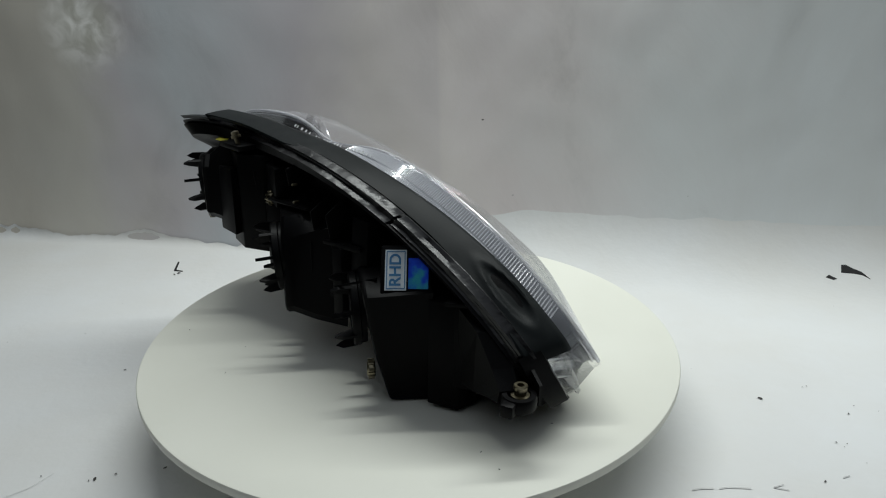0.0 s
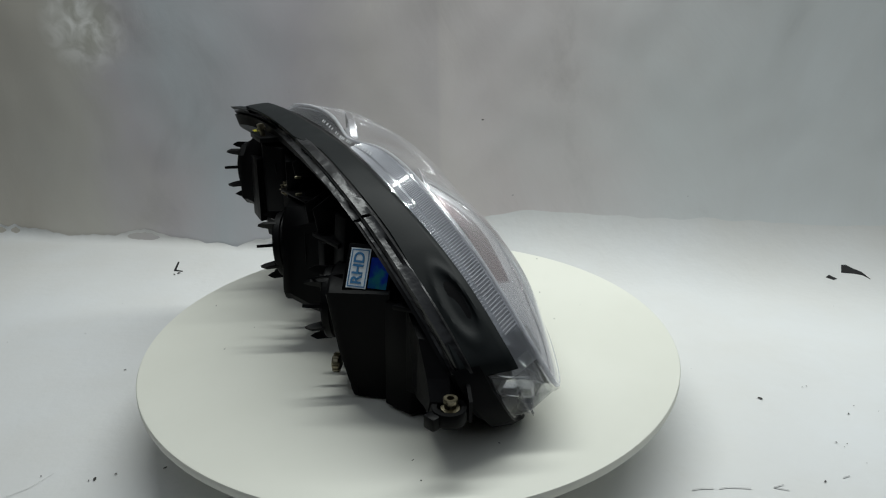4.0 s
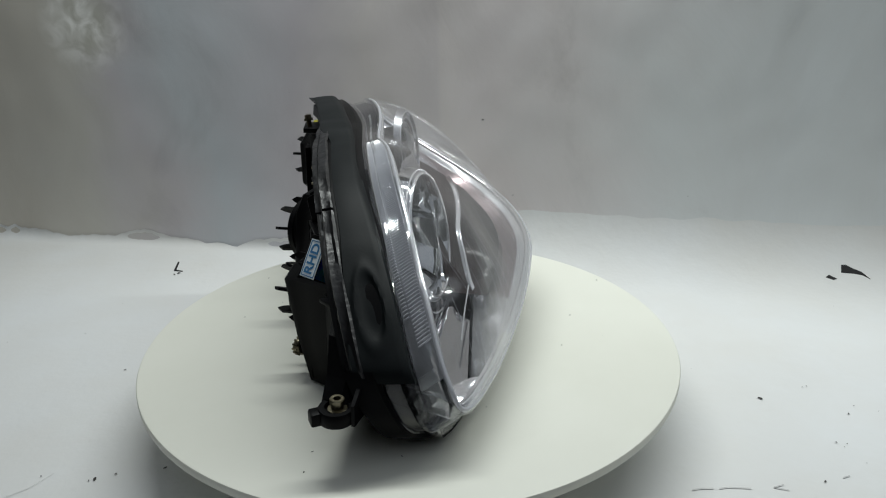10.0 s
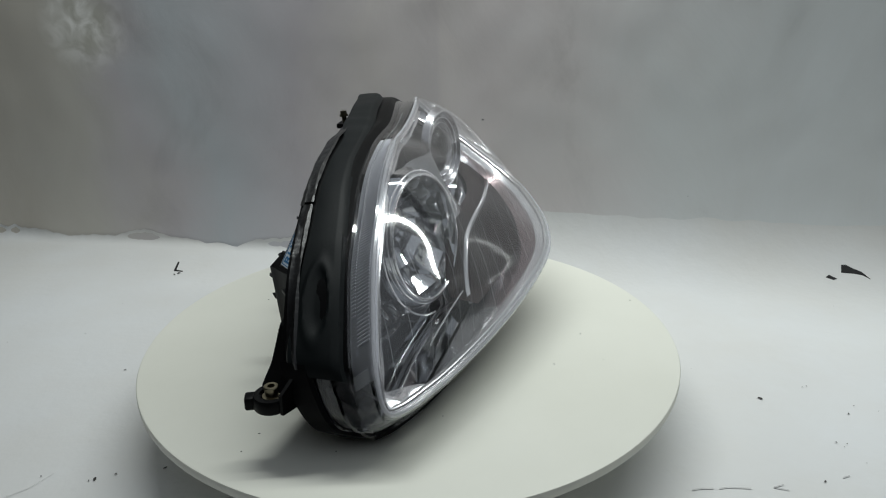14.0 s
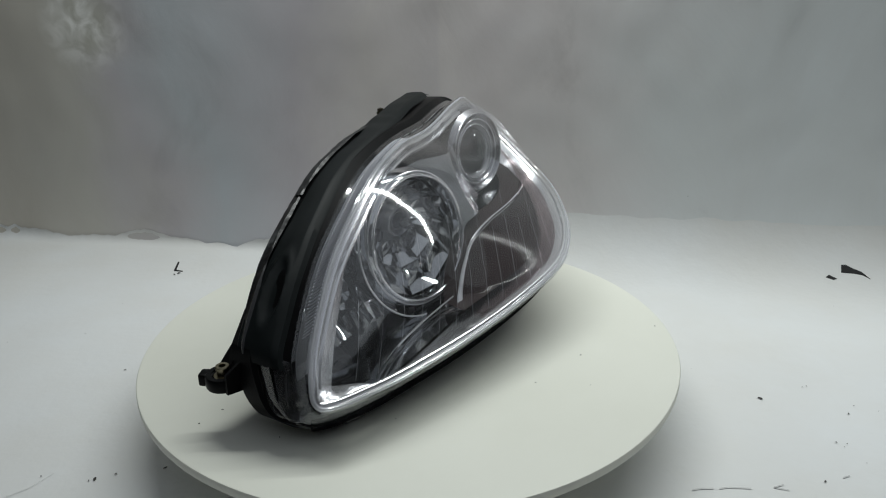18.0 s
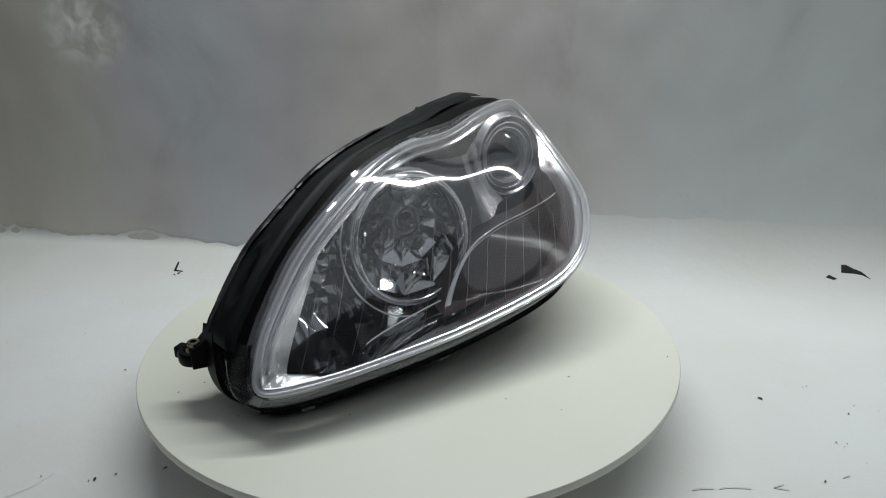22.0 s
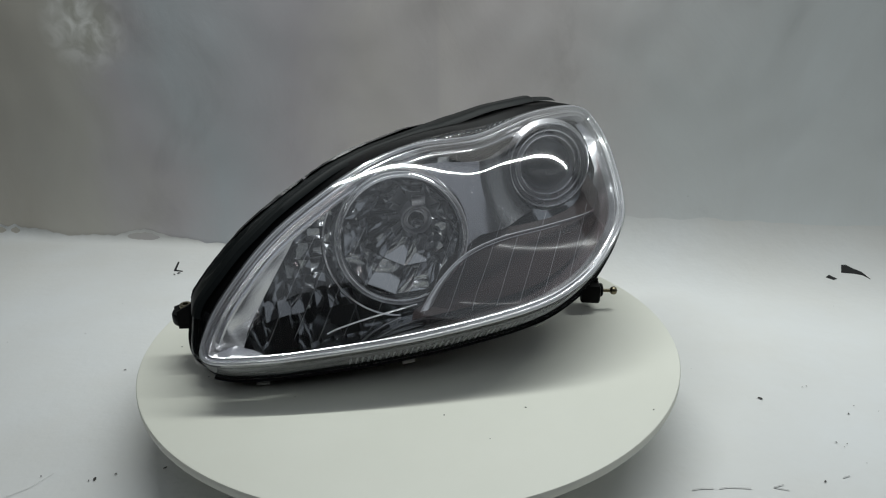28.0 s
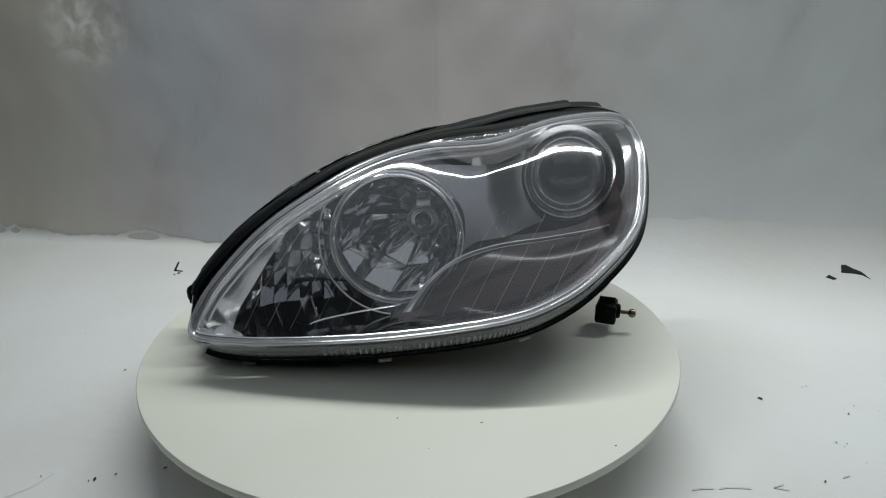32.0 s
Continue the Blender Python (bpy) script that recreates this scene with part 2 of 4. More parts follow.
def facing(at, way, up=(0, 0, 1)):
    """A pose at a point whose z axis looks along way."""
    z = Vector(way).normalized()
    up = Vector(up) if abs(Vector(up).normalized().dot(z)) < 0.99 else Vector((0, 1, 0))
    x = up.cross(z).normalized()
    y = z.cross(x)
    return Matrix(((x.x, y.x, z.x, at[0]), (x.y, y.y, z.y, at[1]), (x.z, y.z, z.z, at[2]), (0, 0, 0, 1)))


# ---- the paper sweep and the room ----
def wall_y(x):
    return 0.4183 - 0.2312 * x


def curl(x):
    """How high the floor paper curls up the wall: a ragged edge on the one side, a smooth sweep on the other."""
    k = 1 / (1 + math.exp(-(x - 0.05) / 0.05))
    ragged = 0.017 + 0.016 * noise.noise((x * 7, 3.1, 0)) + 0.010 * noise.noise((x * 23, 8.2, 0)) + 0.004 * noise.noise((x * 70, 1.0, 0))
    return max(0.004, ragged) * (1 - k) + 0.110 * k, 0.018 * (1 - k) + 0.125 * k


def wall_surface(x, z):
    """Where the hanging paper lies, with its dents, its fold and the crumple beside the tear."""
    dent = 0.006 * noise.noise((x * 2.2, z * 2.0, 0.3)) + 0.0035 * noise.noise((x * 7, z * 4, 4.0)) + 0.0012 * noise.noise((x * 22, z * 14, 9.0))
    fold = 0.004 * math.exp(-((x - 0.055 - 0.02 * z) / 0.03) ** 2) - 0.0025 * math.exp(-((x - 0.10) / 0.04) ** 2)
    return wall_y(x) + dent - fold + 0.004 + (0.030 + 0.017 / (1 + math.exp(-(x - 0.10) / 0.12))) * (1 - math.exp(-(z + 0.075) / 0.10))


def ripple(x, y):
    return 0.0035 * (noise.noise((x * 4, y * 4, 1.7)) + 0.5 * noise.noise((x * 11, y * 9, 5.0)))


def sweep(q):
    return math.sqrt(max(0.0, 1 - (1 - min(1.0, q)) ** 2))


def sheet_z(x, y):
    """Height of the floor paper where it lies flat or curls up."""
    h, rad = curl(x)
    y1 = wall_surface(x, FLOOR_Z + h) + (0.0008 if h > 0.06 else -0.0016)
    s = (y - y1) / rad + sweep(h / rad)
    if s <= 0:
        return FLOOR_Z + ripple(x, y)
    return FLOOR_Z + ripple(x, y) * max(0.0, 1 - s) + rad * (1 - math.sqrt(max(0.0, 1 - s * s)))


def paper_floor():
    bm = bmesh.new()
    nx, nf, nc = 420, 40, 16
    grid = []
    for j in range(nf + nc + 1):
        row = []
        for i in range(nx + 1):
            x = -1.6 + 3.2 * i / nx
            h, rad = curl(x)
            y1 = wall_surface(x, FLOOR_Z + h) + (0.0008 if h > 0.06 else -0.0016)
            y0 = y1 - rad * sweep(h / rad)
            if j <= nf:
                y = -1.6 + (y0 + 1.6) * (j / nf) ** 0.6
                z = ripple(x, y)
            else:
                k = ((j - nf) / nc) ** 1.6
                z = h * k
                y = y0 + rad * sweep(z / rad)
                z += (1 - k) * ripple(x, y)
            row.append(bm.verts.new((x, y, FLOOR_Z + z)))
        grid.append(row)
    for a, b in zip(grid, grid[1:]):
        for i in range(nx):
            bm.faces.new((a[i], a[i + 1], b[i + 1], b[i]))
    return bm


tagged(part("paper_floor", paper_floor(), PAPER), "white creased paper sheet with a ragged rear edge", "paper floor", kind="structure")


def paper_wall():
    bm = bmesh.new()
    nx, nz = 320, 70
    grid = []
    for j in range(nz + 1):
        z = -0.08 + 0.78 * (j / nz) ** 1.5
        row = []
        for i in range(nx + 1):
            x = -1.6 + 3.2 * i / nx
            row.append(bm.verts.new((x, wall_surface(x, z), z)))
        grid.append(row)
    for a, b in zip(grid, grid[1:]):
        for i in range(nx):
            bm.faces.new((a[i], b[i], b[i + 1], a[i + 1]))
    return bm


tagged(part("paper_wall", paper_wall(), WALLPAPER), "grey-white paper backdrop with faint stains, folds and painted uneven light", "backdrop", kind="structure")


def flake(bm, m, size, rnd, n=7):
    """A thin irregular crumb."""
    r = [size * rnd.uniform(0.45, 1.0) for _ in range(n)]
    low = [bm.verts.new(m @ Vector((r[k] * math.cos(k * math.tau / n), 0.55 * r[k] * math.sin(k * math.tau / n), 0))) for k in range(n)]
    top = bm.verts.new(m @ Vector((0, 0, size * 0.35)))
    for k in range(n):
        bm.faces.new((low[k], low[(k + 1) % n], top))


def floor_crumbs():
    rnd = random.Random(5)
    bm = bmesh.new()
    spots = [(0.399, -0.054, 0.0038), (-0.316, -0.140, 0.0032), (-0.321, -0.142, 0.0014), (-0.251, -0.130, 0.003), (-0.392, 0.380, 0.004), (-0.398, 0.375, 0.003), (-0.370, -0.134, 0.0016), (0.4815, -0.089, 0.002),
             (0.4366, -0.1385, 0.002), (0.440, -0.147, 0.0014), (0.446, -0.142, 0.0014), (0.390, -0.196, 0.0026), (-0.364, 0.067, 0.002), (-0.298, -0.134, 0.002), (0.4605, -0.033, 0.0014), (0.467, -0.031, 0.0014), (0.497, -0.075, 0.0013)]
    for _ in range(50):
        x, y = rnd.uniform(-0.75, 0.75), rnd.uniform(-0.25, 0.30)
        if math.hypot(x, y) > 0.33:
            spots.append((x, y, rnd.uniform(0.0005, 0.0012)))
    for x, y, s in spots:
        z = 0.0035 * (noise.noise((x * 4, y * 4, 1.7)) + 0.5 * noise.noise((x * 11, y * 9, 5.0)))
        flake(bm, pose(x, y, FLOOR_Z + z + 0.0012, 0, 0, rnd.uniform(0, 360)), s, rnd)
    return bm


tagged(part("floor_crumbs", floor_crumbs(), SPECK), "dark crumbs and scuffs scattered on the white paper", "debris", kind="stuff")


def wall_crumbs():
    rnd = random.Random(9)
    bm = bmesh.new()
    for x, z, s in ((0.227, -0.045, 0.005), (0.595, -0.038, 0.004), (0.595, -0.031, 0.003), (0.661, -0.005, 0.0026), (0.129, 0.168, 0.0035), (0.180, 0.041, 0.002), (0.401, -0.040, 0.004), (0.395, -0.038, 0.003), (0.46, 0.05, 0.0012), (-0.199, 0.21, 0.001)):
        flake(bm, facing((x, wall_surface(x, z) - 0.0012, z), (-0.2312, -1, 0)), s, rnd)
    return bm


tagged(part("wall_crumbs", wall_crumbs(), SPECK), "small dark scuffs on the paper backdrop", "debris", kind="stuff")


def tear(points):
    bm = bmesh.new()
    face = bm.faces.new([bm.verts.new(p) for p in points])
    out = bmesh.ops.extrude_face_region(bm, geom=[face])
    for v in out["geom"]:
        if isinstance(v, bmesh.types.BMVert):
            v.co += Vector((0.0, 0.001, -0.004))
    return bm


# dark patches on top of the paper paint the shade inside its tears
for pts in ([(0.6817, 0.2538), (0.6882, 0.2524), (0.6955, 0.2461), (0.7064, 0.2386), (0.7142, 0.2257), (0.7052, 0.2340), (0.6942, 0.2386), (0.6774, 0.2437)],
            [(0.6519, 0.2410), (0.6577, 0.2434), (0.6667, 0.2351), (0.6610, 0.2346), (0.6555, 0.2383)],
            [(-0.4095, 0.4330), (-0.4070, 0.4330), (-0.4010, 0.3950), (-0.3880, 0.3890), (-0.3880, 0.3870), (-0.4040, 0.3920)]):
    pts = [(x, y, sheet_z(x, y) + 0.0012) for x, y in pts]
    tagged(part("paper_tear", tear(pts), DARK, smooth=False), "ragged tear in the white paper, its inner shade painted dark", "tear", kind="structure")


def scuff(points, width):
    """A thin scratch pressed into the paper."""
    bm = bmesh.new()
    a = [bm.verts.new((x, y, sheet_z(x, y) + 0.0013)) for x, y in points]
    b = [bm.verts.new((x + width * 0.3, y + width, sheet_z(x, y) + 0.0009)) for x, y in points]
    for k in range(len(points) - 1):
        bm.faces.new((a[k], a[k + 1], b[k + 1], b[k]))
    return bm


for pts in ([(0.258, -0.2005), (0.268, -0.1990), (0.279, -0.2000)], [(0.284, -0.2010), (0.292, -0.1995), (0.303, -0.2010), (0.314, -0.2025)],
            [(0.348, -0.1985), (0.336, -0.2020), (0.349, -0.2065)], [(0.410, -0.1925), (0.418, -0.1905)], [(-0.36, -0.131), (-0.372, -0.150), (-0.39, -0.164)]):
    tagged(part("paper_scuff", scuff(pts, 0.0011), SCUFF, smooth=False), "faint grey scratch in the white paper", "scuff", kind="structure")


# unseen walls and floor, added so the chrome reflects a dark room
def room_side(name, a, b, c, d):
    bm = bmesh.new()
    bm.faces.new([bm.verts.new(p) for p in (a, b, c, d)])
    bmesh.ops.solidify(bm, geom=bm.faces[:], thickness=0.05)
    return tagged(part(name, bm, DIM_ROOM, smooth=False), "unseen added room wall, the room's dimness painted as grey", "wall", kind="structure")


room_side("wall_south", (-1.6, -2.6, -0.2), (2.4, -2.6, -0.2), (2.4, -2.6, 1.9), (-1.6, -2.6, 1.9))
room_side("wall_west", (-1.6, -2.6, -0.2), (-1.6, 1.0, -0.2), (-1.6, 1.0, 1.9), (-1.6, -2.6, 1.9))
room_side("wall_east", (2.4, -2.6, -0.2), (2.4, 1.0, -0.2), (2.4, 1.0, 1.9), (2.4, -2.6, 1.9))
room_side("wall_north", (-1.6, 1.0, -0.2), (2.4, 1.0, -0.2), (2.4, 1.0, 1.9), (-1.6, 1.0, 1.9))
room_side("floor", (-1.7, -2.7, -0.2), (2.5, -2.7, -0.2), (2.5, 1.1, -0.2), (-1.7, 1.1, -0.2))

# ---- turntable ----
turntable = tagged(new("turntable"), "round cream laminate turntable on a low drum base", "turntable")
turntable.location = (0, 0, FLOOR_Z)
TT = -FLOOR_Z
disc = part("disc", revolve([(0.02, TT - 0.0095), (0.2935, TT - 0.0095), (0.2953, TT - 0.0085), (0.2957, TT - 0.007), (0.2957, TT - 0.0015), (0.2950, TT - 0.0004), (0.2935, TT)], Matrix.Identity(4), 160, True, True), DISC, turntable, "cream laminate disc with a thin rounded edge")
part("base", revolve([(0.11, 0.0), (0.115, 0.004), (0.115, TT - 0.02), (0.105, TT - 0.013), (0.02, TT - 0.0115)], Matrix.Identity(4), 64, True, True), BLACK, turntable, "black drum base")
rnd = random.Random(3)
speck_bm = bmesh.new()
for _ in range(14):
    a, r = rnd.uniform(0, math.tau), rnd.uniform(0.12, 0.285)
    flake(speck_bm, pose(r * math.cos(a), r * math.sin(a), TT + 0.0001, 0, 0, rnd.uniform(0, 360)), rnd.uniform(0.0008, 0.002), rnd)
tagged(part("disc_specks", speck_bm, SPECK, disc, "tiny dark specks on the disc"), kind="stuff")

# ---- headlight: u across, w up the leaning face, n out of it ----
S2 = math.sqrt(0.5)


def lp(u, w, n):
    return Vector((u, (w - n) * S2, (w + n) * S2))


def waist(u, w):
    """The hollow of the face between the two round lamps."""
    return 0.0175 * math.exp(-((u - 0.09) / 0.058) ** 2 - ((w - 0.17) / 0.05) ** 2)


def crown(u, w):
    return 0.1323 + 0.1091 * u - 0.0432 * u * u - 3.61 * u ** 4 - 0.0505 * w + 0.529 * w * w - 1.1452 * u * w - waist(u, w)


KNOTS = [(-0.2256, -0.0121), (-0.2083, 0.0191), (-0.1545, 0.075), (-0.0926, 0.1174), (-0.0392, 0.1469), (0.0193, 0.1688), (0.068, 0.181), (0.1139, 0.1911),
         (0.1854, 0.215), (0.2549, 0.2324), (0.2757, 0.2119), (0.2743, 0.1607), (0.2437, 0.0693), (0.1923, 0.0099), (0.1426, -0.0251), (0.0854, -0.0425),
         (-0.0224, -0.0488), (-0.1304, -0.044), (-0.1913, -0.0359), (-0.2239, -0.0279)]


def spline(knots, per):
    out, n = [], len(knots)
    for i in range(n):
        p0, p1, p2, p3 = (Vector(knots[(i + k - 1) % n]) for k in range(4))
        for j in range(per):
            t = j / per
            out.append(0.5 * (2 * p1 + (p2 - p0) * t + (2 * p0 - 5 * p1 + 4 * p2 - p3) * t * t + (3 * p1 - p0 - 3 * p2 + p3) * t ** 3))
    return out


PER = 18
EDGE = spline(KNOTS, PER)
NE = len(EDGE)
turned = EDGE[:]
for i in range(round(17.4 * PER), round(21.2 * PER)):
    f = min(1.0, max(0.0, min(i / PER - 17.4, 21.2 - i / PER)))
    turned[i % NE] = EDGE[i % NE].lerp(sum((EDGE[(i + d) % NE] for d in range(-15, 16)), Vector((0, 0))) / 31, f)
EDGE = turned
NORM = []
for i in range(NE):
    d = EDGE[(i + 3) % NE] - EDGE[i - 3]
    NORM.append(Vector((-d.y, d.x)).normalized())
MID = Vector((0.03, 0.08))


def knot(k):
    """The place on the edge k knots along it."""
    return round(k * PER)


def sm(a, b, x):
    t = min(1.0, max(0.0, (x - a) / (b - a)))
    return t * t * (3 - 2 * t)


def upper(v):
    return sm(-0.35, 0.35, 0.75 * v.y - 0.66 * v.x)


def ring(inset=0.0, back=0.0):
    """The lens edge moved inwards and back along the face normal."""
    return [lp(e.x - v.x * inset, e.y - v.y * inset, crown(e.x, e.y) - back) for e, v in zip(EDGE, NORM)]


SIDE = [lp(v.x, v.y, 0) for v in NORM]


def skirt(k):
    """From the lens edge (0) to the end of the skirt (1)."""
    out = []
    for e, v in zip(EDGE, NORM):
        top, left, right, low = max(v.y, 0) ** 2, max(-v.x, 0) ** 2, max(v.x, 0) ** 2, max(-v.y, 0) ** 2
        f = 0.9 * sm(0.70, -0.10, v.y)
        left, low = left * (1 - f), low + left * f
        o = k * (0.012 * top + 0.011 * left + 0.005 * right + 0.001 * low)
        b = k * (0.026 * top + 0.023 * left + 0.022 * right + 0.040 * low)
        out.append(lp(e.x + v.x * o, e.y + v.y * o, crown(e.x, e.y) + k * waist(e.x, e.y) - b))
    return rounded(out, 0.75 * k)


def rounded(line, k, reach=20):
    """Ease the sharp outer corner of a closed line; k from 0, as it is, to 1, well rounded."""
    out = list(line)
    for j in range(knot(17.6), knot(21.2)):
        f = k * sm(17.6, 18.6, j / PER) * (1 - sm(20.2, 21.2, j / PER))
        mean = sum((line[(j + d) % NE] for d in range(-reach, reach + 1)), Vector()) / (2 * reach + 1)
        out[j % NE] = line[j % NE].lerp(mean, f)
    return out


def flare(v):
    """How far the black flange stands out from the end of the skirt."""
    return 0.014 * max(-v.x, 0) ** 2 * sm(-1.0, -0.25, v.y) + 0.011 * max(v.y, 0) ** 2


SK = skirt(1.0)


def side_wall(k):
    """The clear side of the lens: as skirt(), but drawn in on the outer end, where a black flange surrounds it."""
    out = []
    for e, v, p in zip(EDGE, NORM, skirt(k)):
        left = max(-v.x, 0) ** 2 * sm(-0.5, 0.2, v.y)
        out.append(p - lp(v.x * 0.013, v.y * 0.013, 0.006) * left * k)
    return out


def seal(k, grow=0.0):
    """From the end of the skirt (0) to the back of the foam seal (1)."""
    out = []
    for p, v, s in zip(SK, NORM, SIDE):
        g = upper(v)
        out.append(p + k * (Vector((0, 0.043, -0.003)) * g + (1 - g) * lp(0, 0.001, -0.014)) + s * (grow + flare(v)))
    return rounded(out, 0.6, 24)


def shell(k):
    """From the back of the seal (0) to the open rear of the housing (1)."""
    out = []
    for p, v, s in zip(seal(1.0), NORM, SIDE):
        g = upper(v)
        deep = 0.009 * (1 - 0.6 * sm(0.06, 0.19, p.x))
        out.append(p + k * (Vector((0, deep, -0.001)) * g + (1 - g) * lp(0, 0, -0.014)) - s * 0.004 * min(1, 4 * k))
    return rounded(out, 0.4, 24)


headlight = tagged(new("headlight"), "car headlight with clear lens, chrome reflectors and black housing", "headlight")

# gentle swells of the lens face: u, w, height
SWELLS = [(-0.13, 0.02, 0.0062), (-0.13, 0.07, -0.0045), (-0.06, 0.02, 0.0027), (-0.06, 0.07, -0.0003), (-0.06, 0.12, 0.0008), (0.0, 0.02, -0.0045), (0.0, 0.07, -0.0012), (0.0, 0.12, -0.003),
          (0.06, 0.02, -0.0031), (0.06, 0.07, -0.0015), (0.06, 0.12, 0.0012), (0.06, 0.17, 0.0017), (0.12, 0.02, -0.0017), (0.12, 0.07, 0.0024), (0.12, 0.12, 0.0062), (0.12, 0.17, 0.0049),
          (0.18, 0.02, 0.001), (0.18, 0.07, 0.0043), (0.18, 0.12, 0.0087), (0.18, 0.17, 0.0047), (0.24, 0.07, 0.0007), (0.24, 0.12, 0.0065), (0.24, 0.17, 0.0147)]


def lens_n(u, w, s):
    """Height of the lens face; s runs from 0 in its middle to 1 at its edge."""
    swell = sum(h * math.exp(-((u - a) ** 2 + (w - b) ** 2) / 0.002025) for a, b, h in SWELLS) * (1 - s ** 4)
    return crown(u, w) + 0.0267 * (1 - s * s) + swell


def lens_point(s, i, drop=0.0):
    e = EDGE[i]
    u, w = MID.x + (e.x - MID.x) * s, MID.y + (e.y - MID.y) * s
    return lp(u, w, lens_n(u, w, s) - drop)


SPOKES = [(e - MID).normalized() for e in EDGE]


def behind_lens(p, gap):
    """The same point, set back where it would come closer to the lens than the gap."""
    p = Vector(p)
    for _ in range(3):
        u, w, n = p.x, (p.y + p.z) * S2, (p.z - p.y) * S2
        d = Vector((u, w)) - MID
        i = max(range(0, NE, 3), key=lambda k: SPOKES[k].dot(d))
        s = min(1.0, d.length / (EDGE[i] - MID).length)
        p.y += max(0.0, n - lens_n(u, w, s) + gap)
    return p


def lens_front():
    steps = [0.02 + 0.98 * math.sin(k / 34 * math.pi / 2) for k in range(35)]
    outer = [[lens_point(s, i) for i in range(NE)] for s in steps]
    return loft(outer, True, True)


lens = part("lens", lens_front(), LENS, headlight, "clear bulging plastic lens")


def lens_skirt():
    rows = []
    for k, out in ((0.0, 0), (0.06, 0.0022), (0.12, 0.0022), (0.2, 0.0004), (0.45, 0), (0.7, 0), (0.85, 0), (0.90, 0.004), (1.0, 0.0045)):
        rows.append([p + s * out for p, s in zip(side_wall(k), SIDE)])
    return loft(rows)


part("lens_skirt", lens_skirt(), SKIRT, lens, "clear fluted lens side wall")
part("lens_edge", tube(ring(0.0012, 0.0010), 0.0020, 10, True), EDGE_CLEAR, lens, "bright moulded lens edge")


def flutes(i0, i1, step, a, b, size):
    """Fine ribs across the skirt."""
    bm = bmesh.new()
    ra, rb = side_wall(a), side_wall(b)
    x = i0
    while x < i1:
        i, f = int(x) % NE, x - int(x)
        j = (i + 1) % NE
        p, q = ra[i].lerp(ra[j], f), rb[i].lerp(rb[j], f)
        t = (ra[j] - ra[i]).normalized() * size
        s = SIDE[i] * size
        loft([[p + t, p + s * 0.7, p - t, p - s], [q + t, q + s * 0.7, q - t, q - s]], True, True, True, bm)
        x += step
    return bm


tagged(part("upper_fluting", flutes(knot(21.3), knot(25.6), 0.72, 0.14, 0.62, 0.0010), FLUTE_SHEEN, lens, "fine clear ribs along the upper lens side"), kind="stuff")
tagged(part("inner_fluting", flutes(knot(21.6), knot(25.6), 0.72, 0.70, 0.88, 0.0009), FLUTE_SHEEN, lens, "fine clear ribs along the upper lens side"), kind="stuff")
tagged(part("lower_fluting", flutes(knot(11.8), knot(16.6), 0.95, 0.60, 0.98, 0.0012), FLUTE_LOW, lens, "coarse clear ribs along the lower lens side"), kind="stuff")
for row in range(22):
    u0 = -0.235 + 0.0245 * row
    pts = []
    for k in range(50):
        w = -0.045 + 0.26 * k / 49
        u = u0 + 0.60 * (w - 0.02)
        d = Vector((u, w)) - MID
        best = min(range(NE), key=lambda i: -((EDGE[i] - MID).normalized().dot(d.normalized())))
        s = d.length / (EDGE[best] - MID).length
        if s < 0.93 and (w < 0.045 or (row % 2 == 0 and w < 0.075)):
            pts.append(lens_point(s, best, 0.0036))
    pts = [(pts[max(i - 2, 0)] + pts[max(i - 1, 0)] + pts[i] + pts[min(i + 1, len(pts) - 1)] + pts[min(i + 2, len(pts) - 1)]) / 5 for i in range(len(pts))]
    if len(pts) > 3:
        part("moulded_line", tube(pts, 0.00016, 4), FLUTE, lens)


def strip(k0, k1, rows):
    idx = [i % NE for i in range(knot(k0), knot(k1) + 1)]
    return loft([[r[i] for i in idx] for r in rows], closed=False)


# band added under the ribs; its haze paints the skirt's bright reflection
part("sheen_band", strip(20.6, 25.6, [[p - v * 0.0006 for p, v in zip(side_wall(k), SIDE)] for k in (0.10, 0.3, 0.5, 0.7, 0.95)]), SHEEN_BAND, lens, "added translucent band with painted sheen along the upper lens side")
part("lower_band", strip(11.5, 20.9, [[p + v * 0.0004 for p, v in zip(side_wall(k), SIDE)] for k in (0.24, 0.4, 0.6, 0.8, 0.97)]), FLUTE_BAND, lens, "translucent band along the lower lens side")


# foam seal: along the upper and outer edge only, lifting off near its end
def seal_row(f, grow):
    """One long line of the foam seal: f from front to back; with a pressed oval dimple near its lower end."""
    q = []
    for i, p in enumerate(seal(f, grow)):
        k = i / PER
        up = sm(5.6, 7.6, k) * (1 - 0.5 * sm(8.6, 9.4, k))
        d = math.hypot((k - 1.72) / 0.42, (f - 0.42) / 0.26)
        press = 0.0016 * math.exp(-((d - 1.0) / 0.22) ** 2) - 0.0030 * (1 - sm(0.5, 1.0, d))
        if not 0.1 < f < 0.9:
            press = 0
        p = p - (SEAL_BACK[i] - SK[i]) * 0.20 * (1 - sm(1.6, 4.6, k)) * (1 - f)
        p = p + (SEAL_BACK[i] - SK[i]) * 0.18 * sm(5.0, 7.6, k) * (1 - f)
        short = 0.30 * (1 - sm(5.1, 6.2, k)) * sm(0.9, 2.8, k) * f
        p = p - (SEAL_BACK[i] - SK[i]) * short
        q.append(p + Vector((0, 0.003, 0.005)) * up + SIDE[i] * (0.0012 * noise.noise((k * 2.0, 0.5, 0)) + press))
    return q


SEAL_BACK = seal(1.0)
